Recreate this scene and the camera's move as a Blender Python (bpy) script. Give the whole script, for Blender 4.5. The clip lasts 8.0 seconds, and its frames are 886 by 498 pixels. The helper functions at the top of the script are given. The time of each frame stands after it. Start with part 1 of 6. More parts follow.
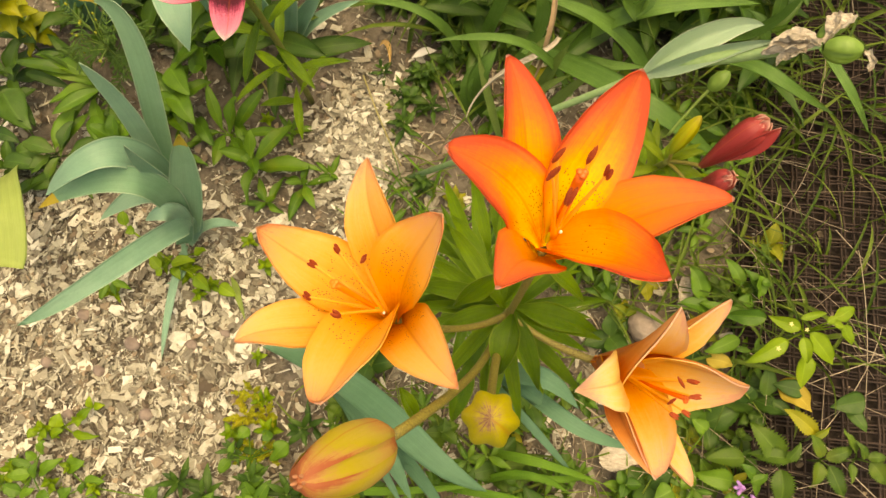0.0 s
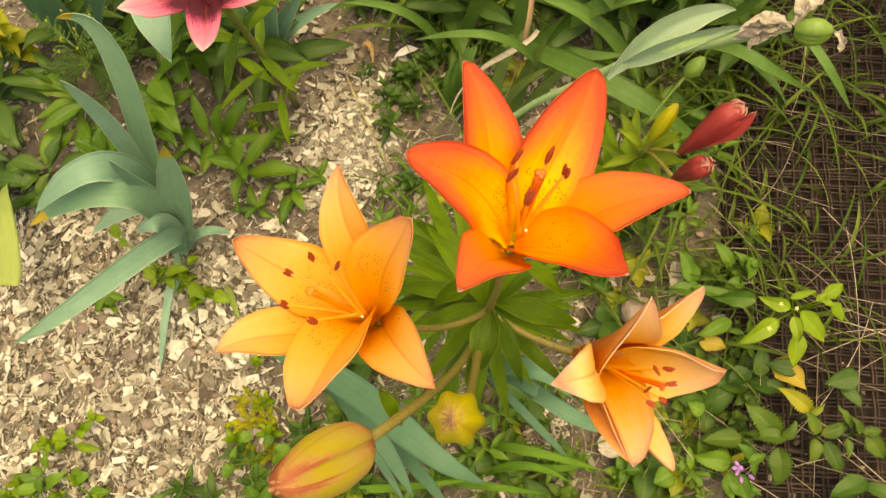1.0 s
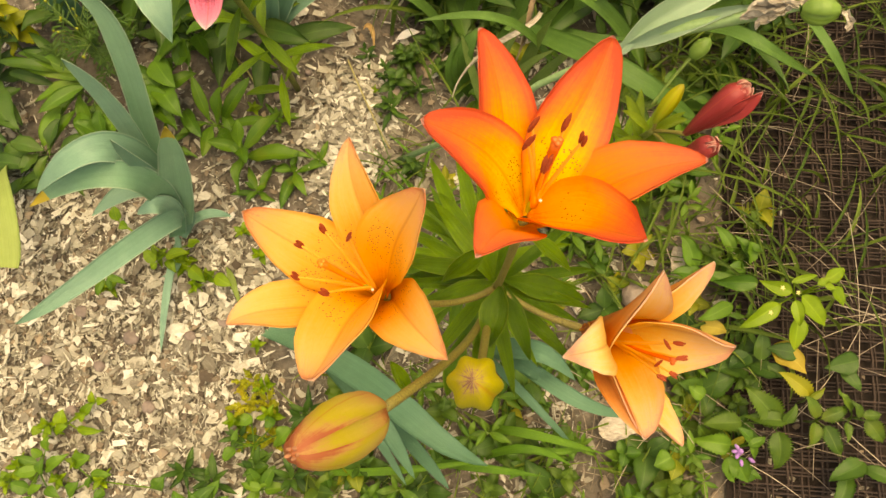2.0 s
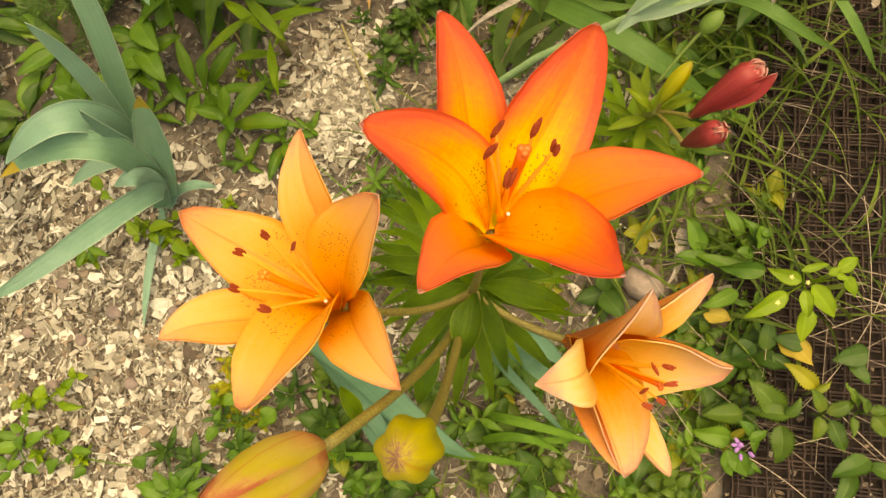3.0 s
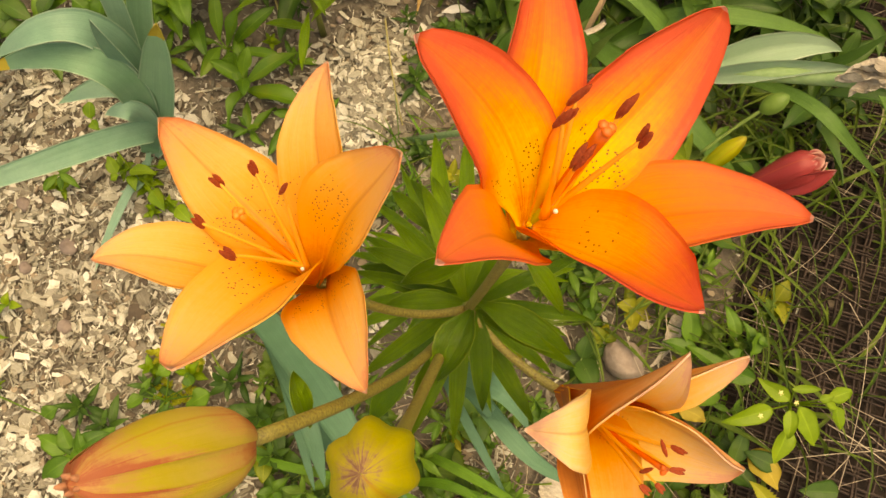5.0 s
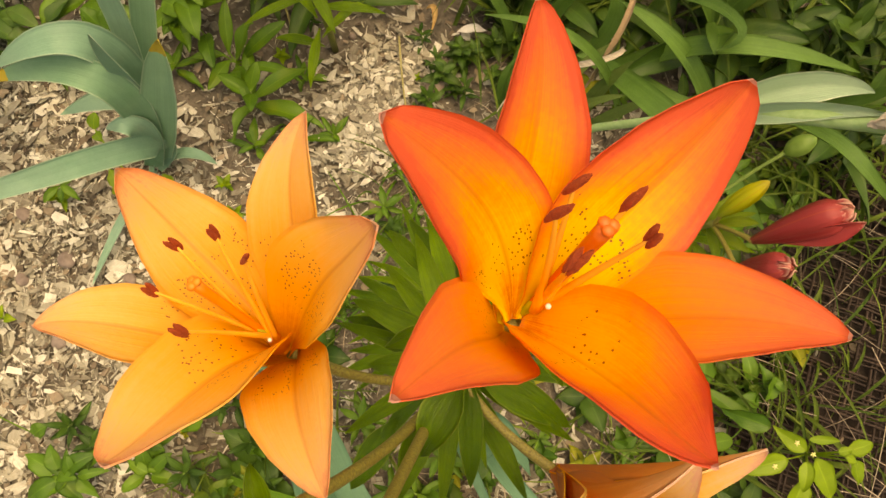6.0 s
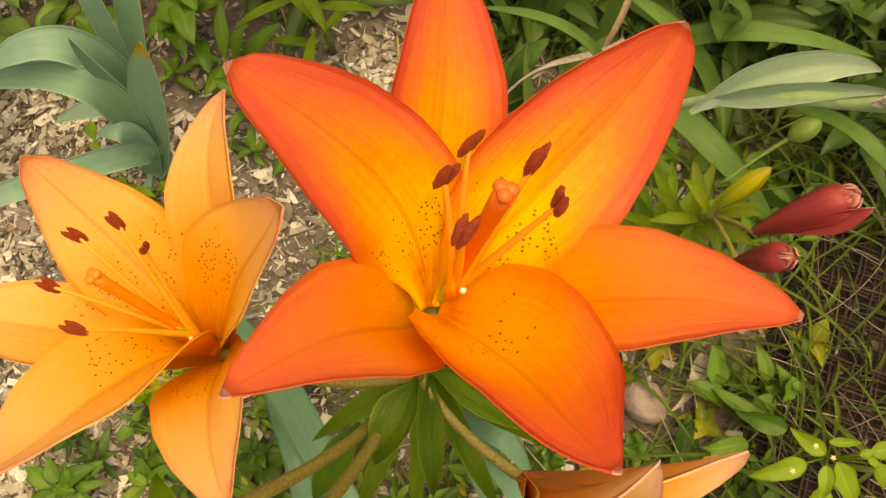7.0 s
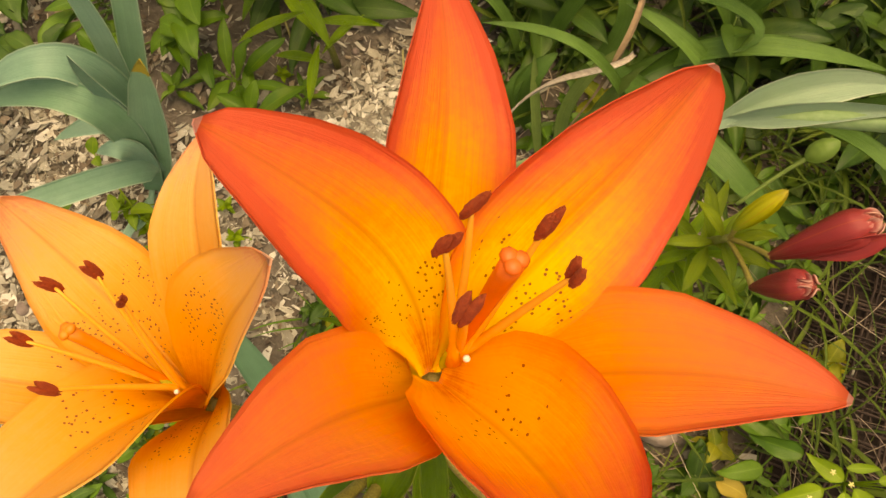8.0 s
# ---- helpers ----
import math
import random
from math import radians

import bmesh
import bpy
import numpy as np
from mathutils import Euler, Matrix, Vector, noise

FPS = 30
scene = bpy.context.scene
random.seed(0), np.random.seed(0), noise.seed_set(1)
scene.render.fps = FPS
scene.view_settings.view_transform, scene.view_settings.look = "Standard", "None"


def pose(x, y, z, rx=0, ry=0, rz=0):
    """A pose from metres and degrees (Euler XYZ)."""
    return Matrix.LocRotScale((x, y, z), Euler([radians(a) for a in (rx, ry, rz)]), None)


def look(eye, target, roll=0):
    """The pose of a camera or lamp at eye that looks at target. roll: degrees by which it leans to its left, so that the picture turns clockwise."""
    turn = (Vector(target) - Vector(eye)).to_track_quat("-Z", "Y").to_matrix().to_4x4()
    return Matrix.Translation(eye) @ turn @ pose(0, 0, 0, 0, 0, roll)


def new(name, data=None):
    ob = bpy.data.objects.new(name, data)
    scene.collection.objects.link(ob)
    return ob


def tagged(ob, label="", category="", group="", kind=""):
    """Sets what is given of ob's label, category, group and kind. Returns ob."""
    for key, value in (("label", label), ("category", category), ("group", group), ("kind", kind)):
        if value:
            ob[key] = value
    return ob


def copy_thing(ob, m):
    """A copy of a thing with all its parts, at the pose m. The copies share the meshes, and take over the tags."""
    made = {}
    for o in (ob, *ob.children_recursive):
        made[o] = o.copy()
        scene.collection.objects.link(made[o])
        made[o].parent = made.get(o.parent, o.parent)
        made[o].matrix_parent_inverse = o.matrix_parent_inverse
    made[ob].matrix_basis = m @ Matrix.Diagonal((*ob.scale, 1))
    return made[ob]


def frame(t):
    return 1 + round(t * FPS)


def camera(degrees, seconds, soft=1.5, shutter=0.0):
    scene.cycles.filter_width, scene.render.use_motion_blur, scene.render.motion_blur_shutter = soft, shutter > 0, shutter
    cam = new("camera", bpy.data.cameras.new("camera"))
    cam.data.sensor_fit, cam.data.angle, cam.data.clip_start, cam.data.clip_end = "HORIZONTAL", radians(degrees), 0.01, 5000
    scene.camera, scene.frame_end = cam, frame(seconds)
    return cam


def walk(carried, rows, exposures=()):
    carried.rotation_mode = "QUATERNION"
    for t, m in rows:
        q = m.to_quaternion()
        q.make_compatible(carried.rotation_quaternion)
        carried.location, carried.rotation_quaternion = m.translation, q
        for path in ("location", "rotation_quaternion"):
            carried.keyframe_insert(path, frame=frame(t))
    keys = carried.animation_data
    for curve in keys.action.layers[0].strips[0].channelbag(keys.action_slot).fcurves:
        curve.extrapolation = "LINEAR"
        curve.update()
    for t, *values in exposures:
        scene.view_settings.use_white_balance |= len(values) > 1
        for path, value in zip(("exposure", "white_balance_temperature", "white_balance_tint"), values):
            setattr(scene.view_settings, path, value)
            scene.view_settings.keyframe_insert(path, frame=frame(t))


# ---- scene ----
cam = camera(60.7, 8.0, 1.5)
PATH = [
    (0, (0.12, 0.005, 1.088), (-0.071, 0.448, -0.853), -8.1),
    (0.5, (0.129, 0.027, 1.101), (-0.055, 0.444, -0.846), -10.8),
    (1, (0.134, 0.011, 1.096), (-0.056, 0.437, -0.848), -11.6),
    (1.2, (0.127, -0.012, 1.089), (-0.046, 0.451, -0.849), -7.4),
    (2.3, (0.129, 0.018, 1.093), (-0.052, 0.382, -0.866), -14.6),
    (2.5, (0.143, 0.031, 1.084), (-0.05, 0.369, -0.878), -19.2),
    (3, (0.141, 0.037, 1.051), (-0.036, 0.337, -0.918), -16.7),
    (3.5, (0.142, 0.06, 1.026), (-0.02, 0.33, -0.949), -11.9),
    (4, (0.133, 0.093, 1.004), (-0.071, 0.249, -0.98), -32.4),
    (4.2, (0.124, 0.058, 1.0), (-0.028, 0.327, -0.976), -5.1),
    (5.3, (0.131, 0.017, 0.98), (-0.015, 0.476, -0.961), 11.9),
    (5.5, (0.117, 0.01, 0.972), (-0.017, 0.511, -0.96), 15.6),
    (6, (0.125, 0.057, 0.964), (-0.079, 0.468, -0.983), 4.2),
    (6.5, (0.123, 0.044, 0.945), (-0.07, 0.482, -0.997), 6.7),
    (7, (0.152, 0.071, 0.939), (-0.121, 0.465, -1.003), -5.1),
    (7.2, (0.143, 0.076, 0.934), (-0.113, 0.465, -1.011), -3.3),
    (7.5, (0.138, 0.069, 0.928), (-0.119, 0.507, -1.006), 0.4),
    (8, (0.145, 0.085, 0.925), (-0.154, 0.488, -1.011), -6.9),
]
walk(cam, [(t, look(eye, target, roll)) for t, eye, target, roll in PATH],
     exposures=[(0.0, 0.72, 11700, 7), (3.0, 0.69, 11900, 8), (4.5, 0.61, 12200, 9), (8.0, 0.44, 12600, 14)])

# ---- light: bright, thinly clouded sky, soft warm sun from above ----
world = bpy.data.worlds.new("sky")
scene.world = world
world.use_nodes = True
wn = world.node_tree.nodes
sky = wn.new("ShaderNodeTexSky")
sky.sky_type, sky.sun_disc = "NISHITA", False
sky.sun_elevation, sky.sun_rotation = radians(80), radians(45)
sky.air_density, sky.dust_density, sky.ozone_density = 1.0, 4.0, 0.6
wn["Background"].inputs["Strength"].default_value = 0.15
world.node_tree.links.new(sky.outputs[0], wn["Background"].inputs["Color"])

sun = new("sun", bpy.data.lights.new("sun", "SUN"))
sun.data.energy, sun.data.angle, sun.data.color = 1.5, radians(60), (1.0, 0.9, 0.74)
sun.matrix_world = look((0.3, 0.3, 2.5), (0, 0, 0))


# ---- material helpers ----
def mat_new(name, rough=0.6):
    m = bpy.data.materials.new(name)
    m.use_nodes = True
    nt = m.node_tree
    b = nt.nodes["Principled BSDF"]
    b.inputs["Roughness"].default_value = rough
    return m, nt, b


def node(nt, kind, **inputs):
    n = nt.nodes.new(kind)
    for k, v in inputs.items():
        n.inputs[k.replace("_", " ")].default_value = v
    return n


def math_node(nt, op, a, b=None, clamp=False):
    n = nt.nodes.new("ShaderNodeMath")
    n.operation, n.use_clamp = op, clamp
    for slot, v in ((0, a), (1, b)):
        if v is None:
            continue
        if isinstance(v, (int, float)):
            n.inputs[slot].default_value = v
        else:
            nt.links.new(v, n.inputs[slot])
    return n.outputs[0]


def ramp(nt, fac, stops):
    n = nt.nodes.new("ShaderNodeValToRGB")
    el = n.color_ramp.elements
    while len(el) < len(stops):
        el.new(0.5)
    for e, (p, c) in zip(el, stops):
        e.position, e.color = p, (*c, 1)
    nt.links.new(fac, n.inputs[0])
    return n.outputs[0]


def mix_col(nt, fac, a, b, mode="MIX"):
    n = nt.nodes.new("ShaderNodeMix")
    n.data_type, n.blend_type = "RGBA", mode
    for slot, v in ((0, fac), (6, a), (7, b)):
        if isinstance(v, (int, float)):
            n.inputs[slot].default_value = v
        elif isinstance(v, tuple):
            n.inputs[slot].default_value = (*v, 1)
        else:
            nt.links.new(v, n.inputs[slot])
    return n.outputs[2]


def noise_tex(nt, vec, scale, detail=4, rough=0.6):
    n = node(nt, "ShaderNodeTexNoise", Scale=scale, Detail=detail, Roughness=rough)
    if vec is not None:
        nt.links.new(vec, n.inputs["Vector"])
    return n.outputs["Fac"]


def mapped(nt, vec, scale):
    n = nt.nodes.new("ShaderNodeMapping")
    n.inputs["Scale"].default_value = scale
    nt.links.new(vec, n.inputs["Vector"])
    return n.outputs[0]


def bump(nt, b, height, strength, dist):
    n = node(nt, "ShaderNodeBump", Strength=strength, Distance=dist)
    nt.links.new(height, n.inputs["Height"])
    nt.links.new(n.outputs[0], b.inputs["Normal"])


def see_through(nt, b, colour, amount):
    """Adds light that passes through a thin leaf or petal."""
    t = nt.nodes.new("ShaderNodeBsdfTranslucent")
    mx = nt.nodes.new("ShaderNodeMixShader")
    mx.inputs[0].default_value = amount
    nt.links.new(colour, t.inputs["Color"])
    nt.links.new(b.outputs[0], mx.inputs[1])
    nt.links.new(t.outputs[0], mx.inputs[2])
    nt.links.new(mx.outputs[0], nt.nodes["Material Output"].inputs["Surface"])


def uv_of(nt):
    tc = nt.nodes.new("ShaderNodeTexCoord")
    sp = nt.nodes.new("ShaderNodeSeparateXYZ")
    nt.links.new(tc.outputs["UV"], sp.inputs[0])
    return tc, sp.outputs["X"], sp.outputs["Y"]


def petal_material(name, stops, edge=0.25, spots=1.0, rough=0.5, through_light=0.36, nib=0.0, reach=0.5):
    """Pigment runs along the petal (u) with streaks, a vein down the middle and dark freckles near the throat."""
    m, nt, b = mat_new(name, rough)
    tc, u, v = uv_of(nt)
    dv = math_node(nt, "ABSOLUTE", math_node(nt, "SUBTRACT", v, 0.5))
    streak = noise_tex(nt, mapped(nt, tc.outputs["UV"], (1.6, 13, 1)), 1.0, 4, 0.6)
    veins = noise_tex(nt, mapped(nt, tc.outputs["UV"], (2.2, 46, 1)), 1.0, 3, 0.55)
    grain = noise_tex(nt, tc.outputs["Object"], 420, 3, 0.7)
    blotch = noise_tex(nt, tc.outputs["Object"], 55, 3)
    edge2 = math_node(nt, "MULTIPLY", math_node(nt, "POWER", math_node(nt, "MULTIPLY", dv, 2.0), 2.6), edge)
    f = math_node(nt, "ADD", u, edge2)
    f = math_node(nt, "ADD", f, math_node(nt, "MULTIPLY", math_node(nt, "SUBTRACT", streak, 0.5), 0.26))
    f = math_node(nt, "ADD", f, math_node(nt, "MULTIPLY", math_node(nt, "SUBTRACT", veins, 0.5), 0.26))
    f = math_node(nt, "ADD", f, math_node(nt, "MULTIPLY", math_node(nt, "SUBTRACT", grain, 0.5), 0.2))
    f = math_node(nt, "ADD", f, math_node(nt, "MULTIPLY", math_node(nt, "SUBTRACT", blotch, 0.5), 0.2), True)
    col = ramp(nt, f, stops)
    vein = math_node(nt, "SUBTRACT", 1.0, math_node(nt, "DIVIDE", dv, 0.035), True)
    col = mix_col(nt, math_node(nt, "MULTIPLY", vein, 0.36), col, (0.55, 0.1, 0.012))
    info = nt.nodes.new("ShaderNodeObjectInfo")
    own = math_node(nt, "MULTIPLY", info.outputs["Random"], 37.0)
    vo = node(nt, "ShaderNodeTexVoronoi", Scale=1.0, Randomness=0.9)
    cell = nt.nodes.new("ShaderNodeCombineXYZ")
    nt.links.new(math_node(nt, "MULTIPLY", u, 54.0), cell.inputs[0])
    nt.links.new(math_node(nt, "MULTIPLY", v, 27.0), cell.inputs[1])
    nt.links.new(own, cell.inputs[2])
    nt.links.new(cell.outputs[0], vo.inputs["Vector"])
    dot = math_node(nt, "LESS_THAN", vo.outputs["Distance"], 0.24)
    zone = math_node(nt, "MULTIPLY", math_node(nt, "GREATER_THAN", u, 0.16), math_node(nt, "LESS_THAN", math_node(nt, "ADD", u, math_node(nt, "MULTIPLY", blotch, 0.24)), reach))
    patch = nt.nodes.new("ShaderNodeCombineXYZ")
    nt.links.new(math_node(nt, "MULTIPLY", u, 7.0), patch.inputs[0])
    nt.links.new(math_node(nt, "MULTIPLY", v, 5.0), patch.inputs[1])
    nt.links.new(own, patch.inputs[2])
    some = math_node(nt, "GREATER_THAN", noise_tex(nt, patch.outputs[0], 1.0, 1), 0.45)
    inner = math_node(nt, "MULTIPLY", math_node(nt, "LESS_THAN", dv, 0.38), math_node(nt, "GREATER_THAN", dv, 0.04))
    dot = math_node(nt, "MULTIPLY", math_node(nt, "MULTIPLY", dot, zone), math_node(nt, "MULTIPLY", some, inner))
    col = mix_col(nt, math_node(nt, "MULTIPLY", dot, 0.85 * spots), col, (0.24, 0.022, 0.008))
    col = mix_col(nt, math_node(nt, "MULTIPLY", math_node(nt, "GREATER_THAN", u, 0.99), nib), col, (0.85, 0.7, 0.6))
    nt.links.new(col, b.inputs["Base Color"])
    bump(nt, b, math_node(nt, "ADD", math_node(nt, "ADD", streak, math_node(nt, "MULTIPLY", veins, 0.7)), math_node(nt, "ADD", math_node(nt, "MULTIPLY", blotch, 0.8), math_node(nt, "MULTIPLY", grain, 0.5))), 0.45, 0.0009)
    see_through(nt, b, col, through_light)
    return m


def leaf_material(name, dark, light, rough=0.45, veins="mid", tip=None, through_light=0.28, bloom=0.0, lines=0.9, rim=None):
    """Leaf green that differs a little from leaf to leaf; veins: 'mid' with side veins, or 'long' ones along the blade."""
    m, nt, b = mat_new(name, rough)
    tc, u, v = uv_of(nt)
    info = nt.nodes.new("ShaderNodeObjectInfo")
    geo = nt.nodes.new("ShaderNodeNewGeometry")
    dv = math_node(nt, "ABSOLUTE", math_node(nt, "SUBTRACT", v, 0.5))
    patch = noise_tex(nt, tc.outputs["Object"], 38, 5)
    rnd = math_node(nt, "FRACT", math_node(nt, "ADD", info.outputs["Random"], geo.outputs["Random Per Island"]))
    fine = noise_tex(nt, tc.outputs["Object"], 420, 3, 0.7)
    f = math_node(nt, "ADD", math_node(nt, "MULTIPLY", patch, 0.8), math_node(nt, "MULTIPLY", rnd, 0.6))
    f = math_node(nt, "ADD", f, math_node(nt, "MULTIPLY", fine, 0.35))
    f = math_node(nt, "SUBTRACT", f, 0.38, True)
    col = ramp(nt, f, [(0.1, dark), (0.9, light)])
    if veins == "long":
        line = noise_tex(nt, mapped(nt, tc.outputs["UV"], (1.2, 30, 1)), 1.0, 2)
        col = mix_col(nt, math_node(nt, "MULTIPLY", math_node(nt, "SUBTRACT", line, 0.35, True), lines), col, tuple(c * 0.55 for c in dark))
        bump(nt, b, math_node(nt, "ADD", line, math_node(nt, "MULTIPLY", fine, 0.2)), 0.85 * lines, 0.0014)
    else:
        side = nt.nodes.new("ShaderNodeTexWave")
        side.inputs["Scale"].default_value = 1.0
        side.inputs["Distortion"].default_value = 1.2
        cb = nt.nodes.new("ShaderNodeCombineXYZ")
        nt.links.new(math_node(nt, "SUBTRACT", math_node(nt, "MULTIPLY", u, 3.4), math_node(nt, "MULTIPLY", dv, 2.6)), cb.inputs[0])
        nt.links.new(cb.outputs[0], side.inputs["Vector"])
        rib = math_node(nt, "GREATER_THAN", side.outputs["Fac"], 0.985)
        mid = math_node(nt, "LESS_THAN", dv, 0.03)
        col = mix_col(nt, math_node(nt, "MULTIPLY", math_node(nt, "MAXIMUM", math_node(nt, "MULTIPLY", rib, 0.35), mid), 0.16), col, tuple(min(1, c * 1.9 + 0.02) for c in light))
        worn = math_node(nt, "MULTIPLY", math_node(nt, "SUBTRACT", noise_tex(nt, tc.outputs["Object"], 21, 2), 0.56, True), 2.2, True)
        col = mix_col(nt, worn, col, (light[0] * 1.5, light[1] * 0.95, light[2]))
        bump(nt, b, math_node(nt, "ADD", math_node(nt, "MULTIPLY", side.outputs["Fac"], 0.07), math_node(nt, "ADD", patch, math_node(nt, "MULTIPLY", fine, 0.25))), 0.6, 0.0018)
    if bloom:
        col = mix_col(nt, math_node(nt, "MULTIPLY", noise_tex(nt, tc.outputs["Object"], 14, 3), bloom), col, (0.45, 0.6, 0.55))
    if rim:
        col = mix_col(nt, math_node(nt, "MULTIPLY", math_node(nt, "GREATER_THAN", dv, 0.46), 0.5), col, rim)
    if tip:
        far = math_node(nt, "GREATER_THAN", math_node(nt, "ADD", u, math_node(nt, "MULTIPLY", patch, 0.1)), 0.97)
        col = mix_col(nt, far, col, tip)
    nt.links.new(col, b.inputs["Base Color"])
    see_through(nt, b, col, through_light)
    return m


def plain_material(name, a, c, scale, rough=0.7, bump_by=0.4, dist=0.002, island=0.0, stretch=None):
    """Two tones by noise; island: how far loose pieces differ from each other."""
    m, nt, b = mat_new(name, rough)
    tc = nt.nodes.new("ShaderNodeTexCoord")
    vec = mapped(nt, tc.outputs["Object"], stretch) if stretch else tc.outputs["Object"]
    n = noise_tex(nt, vec, scale, 6, 0.65)
    f = n
    if island:
        geo = nt.nodes.new("ShaderNodeNewGeometry")
        f = math_node(nt, "ADD", math_node(nt, "MULTIPLY", n, 1 - island), math_node(nt, "MULTIPLY", geo.outputs["Random Per Island"], island))
    col = ramp(nt, f, [(0.25, a), (0.75, c)])
    nt.links.new(col, b.inputs["Base Color"])
    bump(nt, b, n, bump_by, dist)
    return m


YELLOW, ORANGE, RED = (0.93, 0.5, 0.012), (0.9, 0.26, 0.012), (0.74, 0.075, 0.014)
M_RED_PETAL = petal_material("petal flame orange", [(0.0, (0.74, 0.2, 0.01)), (0.1, (0.95, 0.46, 0.014)), (0.2, (0.98, 0.66, 0.02)), (0.38, (0.98, 0.69, 0.026)), (0.58, (0.96, 0.42, 0.028)), (0.78, (0.92, 0.25, 0.045)), (0.94, (0.88, 0.165, 0.055)), (1.0, (0.82, 0.125, 0.05))], 0.5, nib=0.5)
M_FRONT_PETAL = petal_material("petal deep orange", [(0.0, (0.78, 0.2, 0.01)), (0.12, (0.95, 0.44, 0.014)), (0.28, (0.97, 0.5, 0.02)), (0.46, (0.95, 0.36, 0.026)), (0.7, (0.92, 0.225, 0.036)), (0.9, (0.88, 0.145, 0.042)), (1.0, (0.82, 0.11, 0.045))], 0.32, nib=0.5, reach=0.44)
M_SEPAL_RED = petal_material("sepal flame orange", [(0.0, (0.86, 0.33, 0.012)), (0.24, (0.96, 0.47, 0.02)), (0.48, (0.95, 0.35, 0.03)), (0.78, (0.92, 0.255, 0.06)), (1.0, (0.87, 0.17, 0.065))], 0.2, 0.5, nib=0.5)
M_ORANGE_PETAL = petal_material("petal warm orange", [(0.0, (0.76, 0.23, 0.01)), (0.2, (0.95, 0.44, 0.03)), (0.5, (0.97, 0.495, 0.062)), (0.78, (0.98, 0.57, 0.165)), (0.94, (0.97, 0.55, 0.23)), (1.0, (0.93, 0.42, 0.2))], 0.07, 1.0, nib=0.4, reach=0.62)
M_PALE_PETAL = petal_material("petal pale orange", [(0.0, (0.78, 0.22, 0.01)), (0.24, (0.94, 0.37, 0.018)), (0.46, (0.97, 0.53, 0.055)), (0.7, (0.98, 0.66, 0.19)), (0.92, (0.97, 0.7, 0.38)), (1.0, (0.92, 0.56, 0.38))], 0.12, 0.4, nib=0.6)
M_BACK = petal_material("petal back", [(0.0, (0.5, 0.14, 0.05)), (0.35, (0.7, 0.21, 0.035)), (0.72, (0.88, 0.36, 0.08)), (1.0, (0.93, 0.52, 0.24))], 0.1, 0.0)
M_PINK = petal_material("petal pink", [(0.0, (0.08, 0.005, 0.012)), (0.42, (0.11, 0.009, 0.022)), (0.5, (0.45, 0.05, 0.12)), (0.6, (0.8, 0.2, 0.31)), (0.86, (0.87, 0.35, 0.46)), (0.97, (0.9, 0.6, 0.62)), (1.0, (0.92, 0.75, 0.72))], 0.12, 1.0)
M_FILAMENT = plain_material("filament", (0.88, 0.38, 0.04), (0.94, 0.52, 0.08), 60, 0.45, 0.1)
M_STYLE = plain_material("style", (0.66, 0.1, 0.012), (0.82, 0.18, 0.025), 80, 0.45, 0.2)
M_ORANGE_STYLE = plain_material("orange style", (0.76, 0.2, 0.015), (0.87, 0.3, 0.03), 80, 0.45, 0.2)
M_ANTHER = plain_material("anther pollen", (0.3, 0.036, 0.012), (0.56, 0.1, 0.026), 700, 0.9, 0.9, 0.0015)
M_OVARY = plain_material("ovary green", (0.35, 0.42, 0.04), (0.6, 0.6, 0.1), 90, 0.4, 0.2)
M_NECTAR = plain_material("nectar white", (0.85, 0.85, 0.75), (0.9, 0.9, 0.85), 90, 0.15, 0.1)
M_LILY_LEAF = leaf_material("lily leaf", (0.1, 0.235, 0.009), (0.31, 0.52, 0.02), 0.3, "long", None, 0.4, 0.0, 1.2, (0.34, 0.46, 0.05))
M_IRIS = leaf_material("iris blade", (0.16, 0.38, 0.235), (0.32, 0.59, 0.4), 0.4, "long", None, 0.3, 0.26, 0.75, (0.6, 0.76, 0.58))
M_STRAP = leaf_material("strap leaf", (0.075, 0.185, 0.027), (0.18, 0.36, 0.075), 0.42, "long")
M_WEED = leaf_material("weed leaf", (0.045, 0.135, 0.01), (0.13, 0.285, 0.022), 0.5)
M_BRIGHT = leaf_material("bright weed leaf", (0.117, 0.2425, 0.0072), (0.26, 0.3977, 0.018), 0.5)
M_DEEP = leaf_material("deep green leaf", (0.027, 0.083, 0.009), (0.08, 0.18, 0.02), 0.5)
M_GOLD = leaf_material("golden leaf", (0.22, 0.27, 0.01), (0.4, 0.42, 0.015), 0.5)
M_SALLOW = leaf_material("yellowed leaf", (0.4, 0.3, 0.035), (0.6, 0.46, 0.08), 0.6)
M_GRASS = leaf_material("grass", (0.05, 0.12, 0.01), (0.19, 0.29, 0.034), 0.5, "long")
M_DRYGRASS = plain_material("dry stalks", (0.17, 0.125, 0.085), (0.5, 0.42, 0.31), 40, 0.8, 0.3, island=0.6)
M_STEM = plain_material("lily stem", (0.1, 0.13, 0.02), (0.24, 0.24, 0.05), 320, 0.5, 0.5, 0.0008)
M_PEDICEL = plain_material("speckled pedicel", (0.1, 0.06, 0.015), (0.36, 0.33, 0.07), 900, 0.5, 0.5, 0.0006)
M_WEEDSTEM = plain_material("weed stem", (0.12, 0.22, 0.04), (0.24, 0.34, 0.08), 120, 0.6, 0.3)
